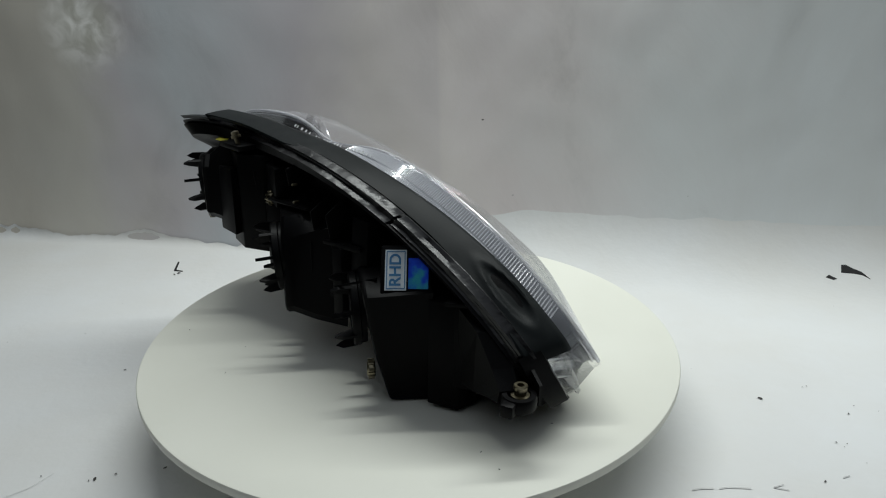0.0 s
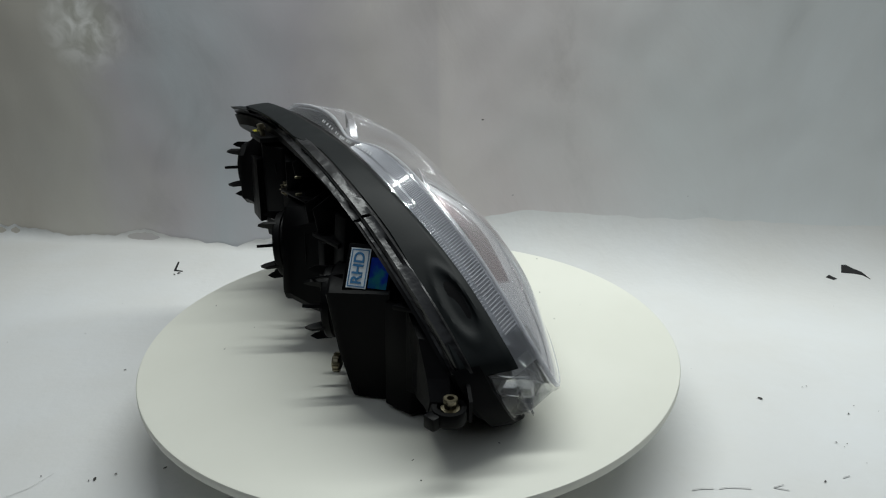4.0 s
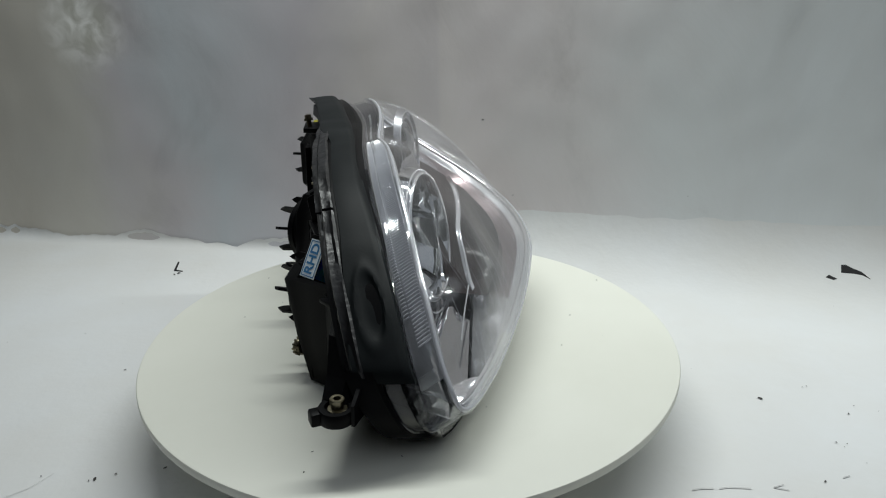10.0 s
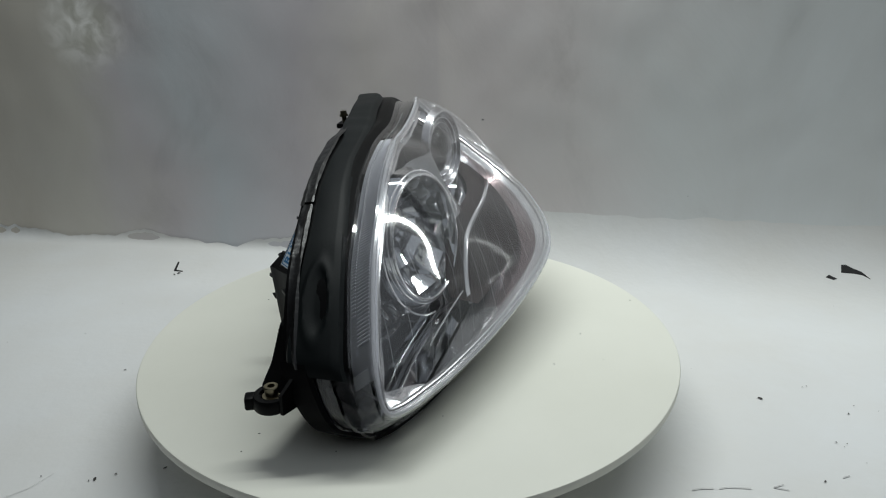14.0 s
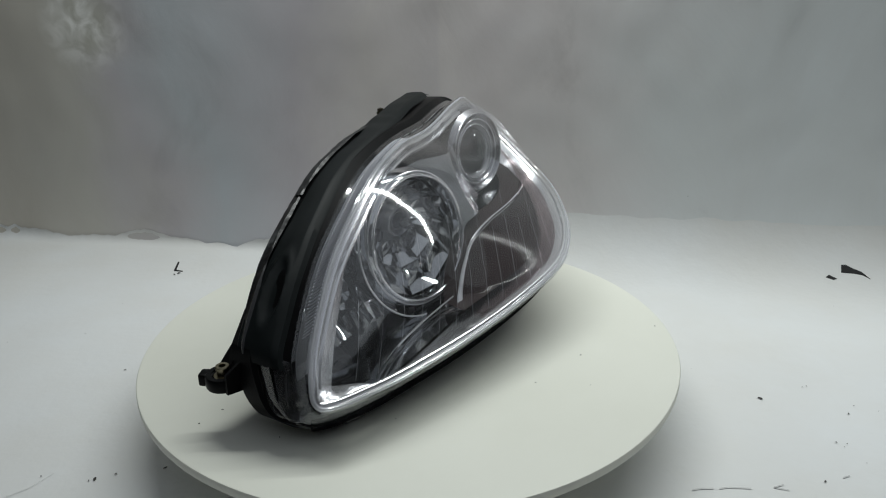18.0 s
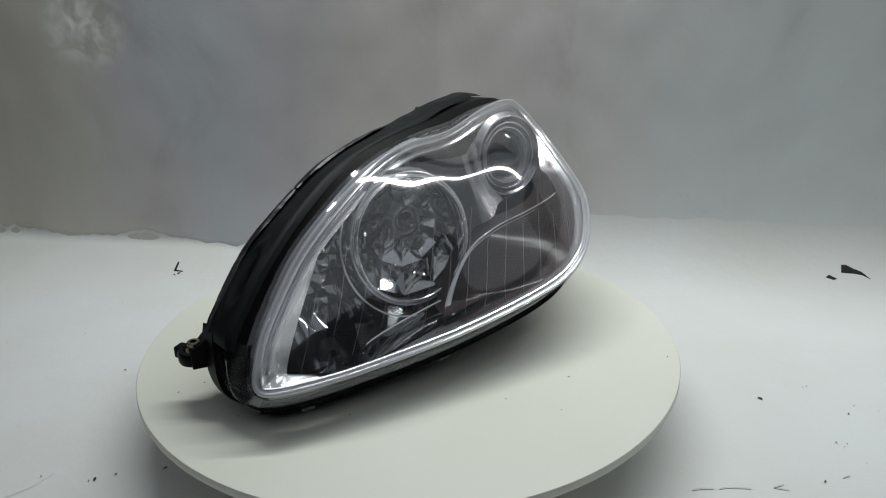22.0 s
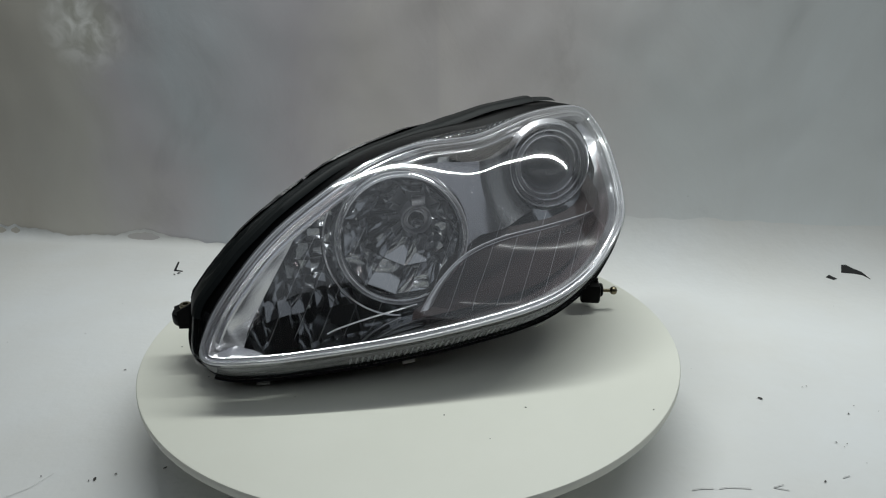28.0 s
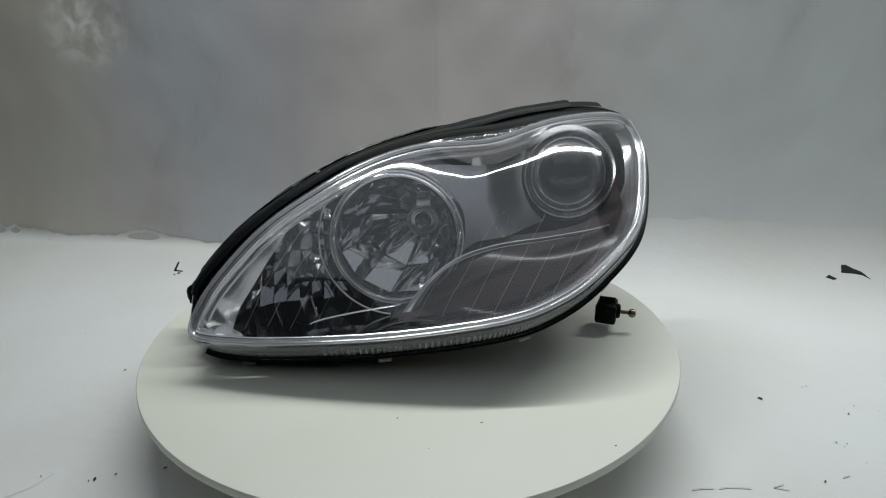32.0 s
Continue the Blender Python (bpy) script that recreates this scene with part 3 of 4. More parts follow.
seal_rows = [seal_row(0.06, -0.003), seal_row(0.03, 0.003)] + [seal_row(f / 20, 0.0055 + 0.0012 * math.sin(f / 20 * math.pi)) for f in range(2, 19)] + [seal_row(0.95, 0.0042), seal_row(0.96, -0.002)]
part("foam_seal", strip(0.8, 8.35, seal_rows), RUBBER, headlight, "matt black foam seal band with a moulded dimple")
flange_rows = [side_wall(0.97), [p + s * 0.006 for p, s in zip(side_wall(1.0), SIDE)], seal(0.0, 0.000), seal(0.02, 0.0015), seal(1.0, 0.0015), shell(0.0), shell(0.3), shell(1.0)]
part("skirt_backing", strip(5.6, 9.6, [[p - s * 0.0035 for p, s in zip(side_wall(k), SIDE)] for k in (0.30, 0.5, 0.7, 0.96)]), BLACK, headlight, "black strip behind the clear upper lens side")
part("housing_rim", strip(0.75, 18.9, flange_rows), BLACK, headlight, "black plastic housing rim")
part("housing_rim", strip(18.6, 21.0, [seal(0.55, -0.004), seal(0.45, 0.002), seal(0.5, 0.0060), seal(1.05, 0.0060), shell(0.15), shell(1.0)]), BLACK, headlight, "black rim behind the clear lens foot")
part("lens_foot", strip(18.6, 21.0, [side_wall(0.99), seal(0.0, 0.001), seal(0.06, 0.0025), seal(0.12, 0.0005), seal(0.42, 0.0005), seal(0.46, 0.0025), seal(0.54, 0.0025), seal(0.55, 0.0)]), SKIRT, lens, "clear moulded lens foot")
part("rim_tongue", strip(8.3, 8.95, [seal(0.5, 0.004), seal(0.75, 0.008), seal(1.0, 0.009), seal(1.0, 0.003)]), RUBBER, headlight, "black rim tongue at the top corner")


def tape_rows(end):
    rows = []
    for a, k, lift in ((seal(0.66, 0.0045), 0, 0.0005), (seal(0.69, 0.0055), 1, 0.001), (seal(0.80, 0.004), 2, 0.001), (seal(0.92, 0.0035), 3, 0.001), (shell(end * 0.2), 4, 0.0015), (shell(end * 0.5), 5, 0.0015), (shell(end), 6, 0.001)):
        rows.append([p + SIDE[i] * (lift + 0.0016 * noise.noise((i * 0.09, k * 0.8, 2.2)) + 0.0006 * noise.noise((i * 0.5, k * 1.3, 7.0))) for i, p in enumerate(a)])
    return rows


part("tape_band", strip(0.9, 3.05, tape_rows(0.6)), TAPE, headlight, "wrinkled shiny black tape")
part("tape_band", strip(3.12, 7.3, tape_rows(1.0)), TAPE, headlight, "wrinkled shiny black tape")


def rear_plane(x):
    return 0.070 + 0.29 * x


def hull():
    a = shell(1.0)
    rows = [a]
    c = Vector((0.02, 0.0, 0.105))
    for shrink, t in ((0.97, 0.12), (0.93, 0.4), (0.88, 0.75), (0.80, 1.0)):
        r = []
        for p, v in zip(a, NORM):
            g = upper(v)
            k = (shrink - 0.06) * g + (1 - g) * shrink
            x = c.x + (p.x - c.x) * k
            r.append(Vector((x, p.y * (1 - t) + rear_plane(x) * t, max(c.z + (p.z - c.z) * k, 0.010))))
        rows.append(r)
    return loft(rows, True, False, True)


part("housing", hull(), BLACK, headlight, "black moulded plastic rear housing")


SEAT = pose(0.0006, 0.0035, -0.0023, 1.64, 0, -3.05)


def prism(name, low, z0, z1, mat_=None, label="", bevel=0.0015, lean=(0, 0)):
    """An upright block over a plan outline; its top may lean."""
    bm = loft([[Vector((x, y, z0)) for x, y in low], [Vector((x + lean[0], y + lean[1], z1)) for x, y in low]], True, True, True)
    bmesh.ops.recalc_face_normals(bm, faces=bm.faces)
    if bevel:
        bmesh.ops.bevel(bm, geom=bm.edges[:], offset=bevel, segments=2, affect="EDGES", profile=0.5)
    return part(name, bm, mat_ or GLOSS, headlight, label)


def lamp_box(at, axis, rear, front, depth, lean=0.0):
    """A many-sided box that runs forward from behind a bulb cover; outlines are (across, height)."""
    a = Vector((axis[0], axis[1])).normalized()
    s = Vector((a.y, -a.x))

    def outline(poly, d, inset=0.0):
        mx, mz = sum(p[0] for p in poly) / len(poly), sum(p[1] for p in poly) / len(poly)
        out = []
        for q, z in poly:
            q, z = q - inset * math.copysign(1, q - mx), z - inset * math.copysign(1, z - mz)
            e = d + lean * (1 - d / depth) * max(0.0, (top - z) / (top - low)) ** 1.5
            out.append(Vector((at[0] + s.x * q - a.x * e, at[1] + s.y * q - a.y * e, z)))
        return out

    top, low = max(p[1] for p in rear), min(p[1] for p in rear)
    half = [((p[0] + q[0]) / 2, (p[1] + q[1]) / 2) for p, q in zip(rear, front)]
    bm = loft([outline(rear, 0, 0.0045), outline(rear, 0.0012, 0.0015), outline(rear, 0.004), outline(rear, 0.009), outline(half, depth / 2), outline(front, depth)], True, True, True)
    return part("lamp_box", bm, GLOSS, headlight, "black moulded lamp box")


lamp_box((0.030, 0.133), (0.25, 0.95),
         [(-0.0178, 0.132), (-0.0027, 0.151), (0.028, 0.154), (0.044, 0.136), (0.046, 0.066), (0.034, 0.052), (-0.020, 0.050), (-0.026, 0.059)],
         [(-0.040, 0.150), (-0.006, 0.160), (0.034, 0.160), (0.060, 0.140), (0.062, 0.050), (0.046, 0.036), (-0.034, 0.034), (-0.046, 0.046)], 0.064)
lamp_box((-0.0985, 0.092), (0.25, 0.95),
         [(-0.0215, 0.004), (-0.0225, 0.050), (-0.0235, 0.112), (-0.008, 0.121), (0.034, 0.121), (0.045, 0.100), (0.045, 0.014), (0.036, 0.002)],
         [(-0.0245, 0.003), (-0.036, 0.060), (-0.036, 0.118), (-0.010, 0.126), (0.040, 0.126), (0.052, 0.104), (0.052, 0.016), (0.042, 0.003)], 0.062, 0.024)
lamp_box((0.203, 0.178), (0.32, 0.93),
         [(-0.036, 0.122), (-0.037, 0.178), (-0.024, 0.190), (0.018, 0.190), (0.034, 0.178), (0.034, 0.126), (0.020, 0.114), (-0.026, 0.114)],
         [(-0.060, 0.116), (-0.060, 0.196), (-0.044, 0.222), (0.020, 0.218), (0.034, 0.200), (0.034, 0.120), (0.022, 0.108), (-0.046, 0.106)], 0.055)
prism("bracket_wall", [(0.124, 0.164), (0.141, 0.145), (0.188, 0.148), (0.160, 0.174)], 0.104, 0.182, label="black bracket wall")
prism("gear_box", [(0.060, 0.129), (0.061, 0.110), (0.104, 0.104), (0.104, 0.130)], 0.150, 0.193, label="black adjuster gear box")
prism("gear_shelf", [(0.068, 0.136), (0.012, 0.110), (0.016, 0.086), (0.092, 0.106)], 0.1575, 0.1605, bevel=0.0008)
prism("triangular_gusset", [(-0.026, 0.105), (-0.070, 0.081), (-0.048, 0.066)], 0.134, 0.139, bevel=0.0008, label="thin triangular stiffening gusset")
prism("pillar", [(-0.056, 0.088), (-0.076, 0.079), (-0.070, 0.050), (-0.046, 0.056)], 0.090, 0.166, lean=(0.004, -0.006))
prism("pillar", [(-0.038, 0.100), (-0.050, 0.094), (-0.044, 0.060), (-0.030, 0.064)], 0.060, 0.134)
prism("housing_web", [(0.098, 0.134), (0.122, 0.156), (0.160, 0.160), (0.170, 0.090), (0.100, 0.080)], 0.088, 0.200)
prism("housing_web", [(0.090, 0.135), (0.064, 0.124), (0.070, 0.080), (0.110, 0.080)], 0.070, 0.152)
prism("housing_web", [(-0.148, 0.046), (-0.172, 0.026), (-0.168, 0.004), (-0.136, 0.010)], 0.006, 0.112, label="recessed black housing panel")
prism("housing_web", [(-0.168, 0.030), (-0.188, 0.012), (-0.186, -0.002), (-0.160, 0.004)], 0.030, 0.116)
prism("wedge_rib", [(-0.172, 0.042), (-0.191, 0.016), (-0.180, 0.004), (-0.160, 0.024)], 0.1145, 0.1185, bevel=0.0008, label="light-catching wedge rib")
part("cover_latch", tube([(-0.080, 0.110, 0.1095), (-0.095, 0.096, 0.1165), (-0.110, 0.080, 0.1235)], 0.0013, 6), GLOSS, headlight, "thin latch blade over the bulb cover")
for x, y, z in ((0.030, 0.113, 0.182), (0.028, 0.113, 0.164)):
    part("brass_pin", revolve([(0.0016, 0), (0.0016, 0.006), (0.001, 0.007)], facing((x, y, z), (-0.4, 0.9, 0.1)), 10, True, True), BRASS, headlight, "small brass pin")
for x, y, z, h in ((0.000, 0.094, 0.150, 0.050), (-0.028, 0.086, 0.150, 0.060), (0.110, 0.126, 0.165, 0.060), (0.046, 0.106, 0.190, 0.030)):
    part("stiffening_rib", block(pose(x, y, z, -10, 0, 17), (0.003, 0.030, h), 0.0008, 0.6), GLOSS, headlight)


for x, y, z0, z1 in ((-0.1275, 0.070, 0.008, 0.110), (-0.1315, 0.052, 0.008, 0.112), (-0.006, 0.112, 0.062, 0.132)):
    part("moulded_seam", tube([(x, y, z0), (x - 0.0015, y, (z0 + z1) / 2), (x - 0.003, y, z1)], 0.0007, 6), GLOSS, headlight)


def rear_piece(name, at, size, rz=17, rx=0, label="", bevel=0.0015, taper=0.85):
    return part(name, block(pose(*at, rx, 0, rz), size, bevel, taper), GLOSS, headlight, label)


for x in (0.190, 0.200, 0.212):
    rear_piece("rim_barb", (x, 0.148, 0.218), (0.004, 0.016, 0.010), 17, 20, "", 0.0006, 0.5)


def cap(at, way, r):
    m = facing(at, way)
    c = part("bulb_cap", revolve([(r * 0.94, -0.010), (r * 0.95, -0.005), (r, -0.004), (r, 0.002), (r * 0.97, 0.0035), (r * 0.9, 0.0035), (r * 0.86, 0.001), (r * 0.6, 0.003), (0.004, 0.004)], m, 40, False, True), BLACK, headlight, "round black bulb cover with grip fins")
    for k in range(9):
        fm = m @ Matrix.Rotation(k * math.tau / 9 + 0.3, 4, "Z")
        fin = bmesh.new()
        w = 0.0016
        loft([[fm @ Vector(p) for p in ((r * 0.72, s, 0.001), (r * 1.01, s, 0.000), (r * 1.04, s, 0.014), (r * 0.95, s, 0.021), (r * 0.86, s, 0.016))] for s in (-w, w)], True, True, True, fin)
        part("grip_fin", fin, BLACK, c, smooth=False)
    return c


cap((0.213, 0.177, 0.150), (0.32, 0.93, -0.10), 0.035)
cap((0.045, 0.134, 0.102), (0.25, 0.95, -0.10), 0.037)
cap((-0.069, 0.089, 0.079), (0.25, 0.96, -0.05), 0.036)


# brass adjusters
def gear(at, way, r):
    m = facing(at, way)
    g = part("adjuster_gear", revolve([(0.002, -0.004), (r * 0.8, -0.004), (r, -0.002), (r, 0.002), (r * 0.8, 0.004), (0.003, 0.004)], m, 18, True, True), BRASS, headlight, "brass toothed adjuster wheel")
    for k in range(12):
        part("tooth", block(m @ Matrix.Rotation(k * math.tau / 12, 4, "Z") @ pose(r, 0, 0), (0.0025, 0.002, 0.006), 0.0004), BRASS, g)
    return g


gear((0.080, 0.128, 0.157), (0.9, 0.4, 0.0), 0.008)
gear((-0.112, 0.088, 0.034), (0.3, 0.95, 0.0), 0.0085)
gear((0.205, 0.178, 0.112), (0.3, 0.95, 0.0), 0.006)
part("top_screw", revolve([(0.003, -0.012), (0.003, 0.0), (0.0055, 0.0), (0.0055, 0.003), (0.0042, 0.003), (0.0042, 0.007), (0.001, 0.008)], facing((0.119, 0.155, 0.218), (0.1, 0.2, 1)), 16, True, True), BRASS, headlight, "brass-coloured screw on top")
part("screw_bracket", block(pose(0.129, 0.150, 0.208, 0, 0, 17), (0.045, 0.028, 0.006), 0.001), BLACK, headlight, "black screw bracket")
part("yellow_sticker", block(pose(0.165, 0.160, 0.2085, -10, 0, 17), (0.026, 0.012, 0.0008), 0.0), YELLOW, headlight, "small yellow sticker")

# mounting ear with its bolt
REAR_SEAT, SEAT = SEAT, pose(0.004, -0.006, -0.001) @ SEAT
part("mounting_arm", loft([[Vector(p) for p in r] for r in (
    [(-0.178, 0.034, 0.112), (-0.196, 0.006, 0.112), (-0.190, -0.008, 0.040), (-0.170, 0.030, 0.036)],
    [(-0.204, 0.030, 0.100), (-0.212, 0.008, 0.100), (-0.212, -0.008, 0.042), (-0.200, 0.030, 0.040)],
    [(-0.224, 0.026, 0.074), (-0.230, 0.008, 0.074), (-0.230, -0.006, 0.046), (-0.222, 0.028, 0.046)],
    [(-0.238, 0.026, 0.060), (-0.242, 0.010, 0.060), (-0.242, -0.002, 0.050), (-0.238, 0.028, 0.050)])], True, True, True), BLACK, headlight, "black triangular mounting arm", smooth=False)
part("arm_web", loft([[Vector(p) for p in r] for r in (
    [(-0.184, -0.010, 0.112), (-0.184, -0.006, 0.112), (-0.184, -0.006, 0.040), (-0.184, -0.010, 0.040)],
    [(-0.222, -0.008, 0.082), (-0.222, -0.0045, 0.082), (-0.222, -0.0045, 0.044), (-0.222, -0.008, 0.044)],
    [(-0.253, -0.006, 0.066), (-0.253, -0.003, 0.066), (-0.253, -0.003, 0.047), (-0.253, -0.006, 0.047)])], True, True, True), BLACK, headlight, "thin black web of the mounting arm", smooth=False)
ear = part("mounting_ear", revolve([(0.005, 0.0), (0.0148, 0.0), (0.0156, 0.002), (0.0156, 0.010), (0.0144, 0.012), (0.010, 0.012), (0.0095, 0.008), (0.005, 0.008)], facing((-0.245, 0.0115, 0.047), (0, 0, 1)), 28), BLACK, headlight, "round black mounting ear")
part("ear_lug", block(pose(-0.252, 0.025, 0.052, 0, 0, 35), (0.012, 0.014, 0.012), 0.002), BLACK, ear)
part("bolt", revolve([(0.0025, 0.0000), (0.0080, 0.0000), (0.0080, 0.0011), (0.0052, 0.0015), (0.0052, 0.0059), (0.0062, 0.0064), (0.0062, 0.0093), (0.0056, 0.0100), (0.0031, 0.0100), (0.0028, 0.0034)], facing((-0.2455, 0.0105, 0.057), (0, 0, 1)), 24, True), BRASS, headlight, "zinc-plated hollow bolt")
SEAT = REAR_SEAT
part("adjuster_block", block(pose(0.2245, 0.001, 0.025, 0, 0, -20), (0.024, 0.030, 0.024), 0.0035, 0.9), BLACK, headlight, "black adjuster block")
part("adjuster_boss", revolve([(0.0085, -0.006), (0.0085, 0.000), (0.0070, 0.0015), (0.0040, 0.002)], facing((0.2370, -0.0045, 0.026), (1, -0.3, 0)), 20, True, True), BLACK, headlight, "round black boss round the stud")
part("adjuster_rib", block(pose(0.2245, 0.001, 0.0385, 0, 0, -20), (0.018, 0.003, 0.006), 0.0006), BLACK, headlight)
part("ball_stud", revolve([(0.0022, -0.016), (0.0022, -0.003), (0.0046, -0.001), (0.0052, 0.002), (0.004, 0.0048), (0.001, 0.006)], facing((0.2495, -0.0095, 0.026), (1, -0.3, 0)), 16, True, True), BRASS, headlight, "small metal ball stud")

# label
X, Y = Vector((0.0165, -0.0082, 0.0320)).normalized(), Vector((0.0088, 0.0170, -0.0016)).normalized()
Z = X.cross(Y).normalized()
Y = Z.cross(X)
LC = Vector((-0.1211, 0.0655, 0.1339))


def label_pose(dx, dy, dz):
    o = LC + X * dx + Y * dy + Z * dz
    return Matrix(((X.x, Y.x, Z.x, o.x), (X.y, Y.y, Z.y, o.y), (X.z, Y.z, Z.z, o.z), (0, 0, 0, 1)))


part("label_pad", block(label_pose(-0.002, -0.009, -0.0255), (0.050, 0.046, 0.050), 0.002), BLACK, headlight, "flat black pad under the labels")
label = part("side_label", block(label_pose(0, 0, 0), (0.037, 0.0195, 0.0006), 0.0), WHITE_LABEL, headlight, "pale label with blue letters RHD")
for dx, dy, sx, sy in ((0.0168, 0, 0.0008, 0.0172), (-0.0168, 0, 0.0008, 0.0172), (0, 0.0082, 0.0344, 0.0008), (0, -0.0082, 0.0344, 0.0008)):
    part("label_border", block(label_pose(dx, dy, 0.0005), (sx, sy, 0.0004), 0.0), BLUE_INK, label)
text = bpy.data.curves.new("label_text", "FONT")
text.body, text.size, text.extrude, text.align_x, text.align_y = "RHD", 0.0145, 0.0002, "CENTER", "CENTER"
text.offset = 0.0003
holder = new("letters", text)
bpy.context.view_layer.update()
letters = new("letters", bpy.data.meshes.new_from_object(holder.evaluated_get(bpy.context.evaluated_depsgraph_get())))
bpy.data.objects.remove(holder)
letters.data.materials.clear()
letters.data.materials.append(BLUE_INK)
letters.matrix_world = SEAT @ label_pose(0, 0, 0.0006)
letters.parent = label
part("foil_sticker", block(label_pose(-0.003, -0.0205, 0.0), (0.028, 0.018, 0.0005), 0.0), FOIL, headlight, "blue rainbow foil security sticker")


# ---- inside the lens ----
SEAT = Matrix.Identity(4)


def plate_y(x, z):
    return -0.030 + 0.50 * (z - 0.125) + 0.55 * max(0.0, x - 0.08) ** 1.3 - 0.02 * max(0, -x - 0.05)


def bezel_rear():
    out = []
    for p, v in zip(ring(0.010, 0.010), NORM):
        x = p.x - 0.010 * v.x
        z = p.z - 0.006 * max(0, v.y) - 0.019 * max(0, -v.y)
        out.append(Vector((x, max(p.y + 0.004, plate_y(x, z)), z)))
    return out


REAR = bezel_rear()
part("bezel", loft([ring(0.003, 0.002), ring(0.006, 0.0035), ring(0.010, 0.008), [a.lerp(b, 0.12) for a, b in zip(ring(0.011, 0.010), REAR)], REAR]), BEZEL, headlight, "satin silver bezel inside the lens edge")
part("bezel_lip", tube(ring(0.0065, 0.0036), 0.0022, 10, True), BEAD, headlight, "bright chrome bezel lip")
part("bezel_bead", strip(0.3, 8.2, [[p + lp(v.x * a, v.y * a, b) for p, v in zip(ring(0.0135, 0.0105), NORM)] for a, b in ((0.0, -0.0022), (-0.002, -0.001), (-0.0024, 0.0008), (-0.0008, 0.0022), (0.0012, 0.002), (0.0024, 0.0004))]), BEAD, headlight, "bright rounded bezel step")


def apron(inset, back, k0=17.6, k1=22.4):
    """A wide chrome slope inside the outer corner of the bezel; it tapers to both ends."""
    full = []
    for i in range(knot(k0), knot(k1) + 1):
        k, e, v = i / PER, EDGE[i % NE], NORM[i % NE]
        f = max(0.0, math.sin(math.pi * (k - k0) / (k1 - k0))) ** 0.6
        a = 0.010 + inset * f
        full.append(lp(e.x - v.x * a, e.y - v.y * a, crown(e.x, e.y) - 0.009 - back * f + 0.0008 * math.sin(9 * k)))
    return full


part("corner_apron", loft([apron(0.026 * q, 0.020 * q ** 1.25) for q in (0, 0.12, 0.25, 0.4, 0.55, 0.7, 0.85, 1.0)], closed=False), BEAD, headlight, "wide chrome slope in the outer corner")
RING_C, RING_R = Vector((-0.014, -0.0267, 0.1243)), 0.0665
RING_M = facing(RING_C, (-0.10, -0.95, 0.18))
PROJ_C = Vector((0.181, 0.0364, 0.1738))
PROJ_M = facing(PROJ_C, (-0.05, -0.97, 0.10))


def circle(m, r, z=0.0, n=72):
    return [m @ Vector((r * math.cos(k * math.tau / n), r * math.sin(k * math.tau / n), z)) for k in range(n)]


part("reflector_ring", tube(circle(RING_M, RING_R), 0.0017, 10, True), BEAD, headlight, "bright chrome ring")
part("reflector_ring", tube(circle(RING_M, RING_R + 0.0042, -0.003), 0.0010, 6, True), SATIN, headlight, "outer silver ring")
part("reflector_wall", revolve([(RING_R + 0.009, -0.016), (RING_R + 0.004, -0.003), (RING_R, 0.0), (RING_R - 0.002, -0.003), (RING_R - 0.003, -0.018)], RING_M, 72), FACET, headlight, "chrome ring wall")


def faceted(cols, rows, place, seed, jitter, keep=None, bulge=0.0014):
    """Mirror facets, each a little out of true and gently pillowed."""
    rnd = random.Random(seed)
    bm = bmesh.new()
    n = 4
    for i in range(cols):
        for j in range(rows):
            a = [place(i / cols, j / rows), place((i + 1) / cols, j / rows), place((i + 1) / cols, (j + 1) / rows), place(i / cols, (j + 1) / rows)]
            if keep and not all(keep(p) for p in a):
                continue
            t = [rnd.uniform(-jitter, jitter) for _ in range(2)]
            a = [p + Vector((0, h, 0)) for p, h in zip(a, (-t[0] - t[1], t[0] - t[1], t[0] + t[1], -t[0] + t[1]))]
            out = (a[1] - a[0]).cross(a[3] - a[0]).normalized()
            out *= math.copysign(bulge * rnd.uniform(0.5, 1.2), -out.y)
            grid = []
            for y in range(n + 1):
                v = y / n
                grid.append([bm.verts.new(a[0].lerp(a[1], x / n).lerp(a[3].lerp(a[2], x / n), v) + out * (16 * (x / n) * (1 - x / n) * v * (1 - v))) for x in range(n + 1)])
            for r0, r1 in zip(grid, grid[1:]):
                for x in range(n):
                    bm.faces.new((r0[x], r0[x + 1], r1[x + 1], r1[x]))
    return bm


BULB = Vector((0.017, 0.037, 0.126))


def bowl_place(a, s):
    r = (RING_R - 0.003) * math.sqrt(max(0.03, 1 - 0.97 * s))
    p = RING_M @ Vector((r * math.cos(a * math.tau), r * math.sin(a * math.tau), -0.016 - 0.058 * s))
    return p + Vector((0.024 * s, 0, 0.016 * s))


part("main_reflector", faceted(11, 2, bowl_place, 5, 0.0034, None, 0.0024), FACET, headlight, "round faceted chrome main reflector")
BULB_M = facing(BULB, (-0.10, -0.99, -0.05))
bulb = part("bulb", revolve([(0.007, -0.01), (0.007, 0.020), (0.0065, 0.024), (0.0045, 0.0275), (0.001, 0.029)], BULB_M, 24, True, True), BULB_GLASS, headlight, "clear glass bulb capsule")
part("bulb_tip", revolve([(0.0060, 0.016), (0.0062, 0.022), (0.0042, 0.0266), (0.001, 0.0282)], BULB_M, 20, True, True), DARKCHROME, bulb, "silvered bulb tip")
part("bulb_collar", revolve([(0.018, -0.012), (0.018, 0.010), (0.0165, 0.012), (0.0145, 0.010), (0.0140, 0.002), (0.0115, 0.002), (0.0110, 0.008), (0.0095, 0.008), (0.009, -0.012)], BULB_M, 32), SATIN, bulb, "round metal bulb collar")
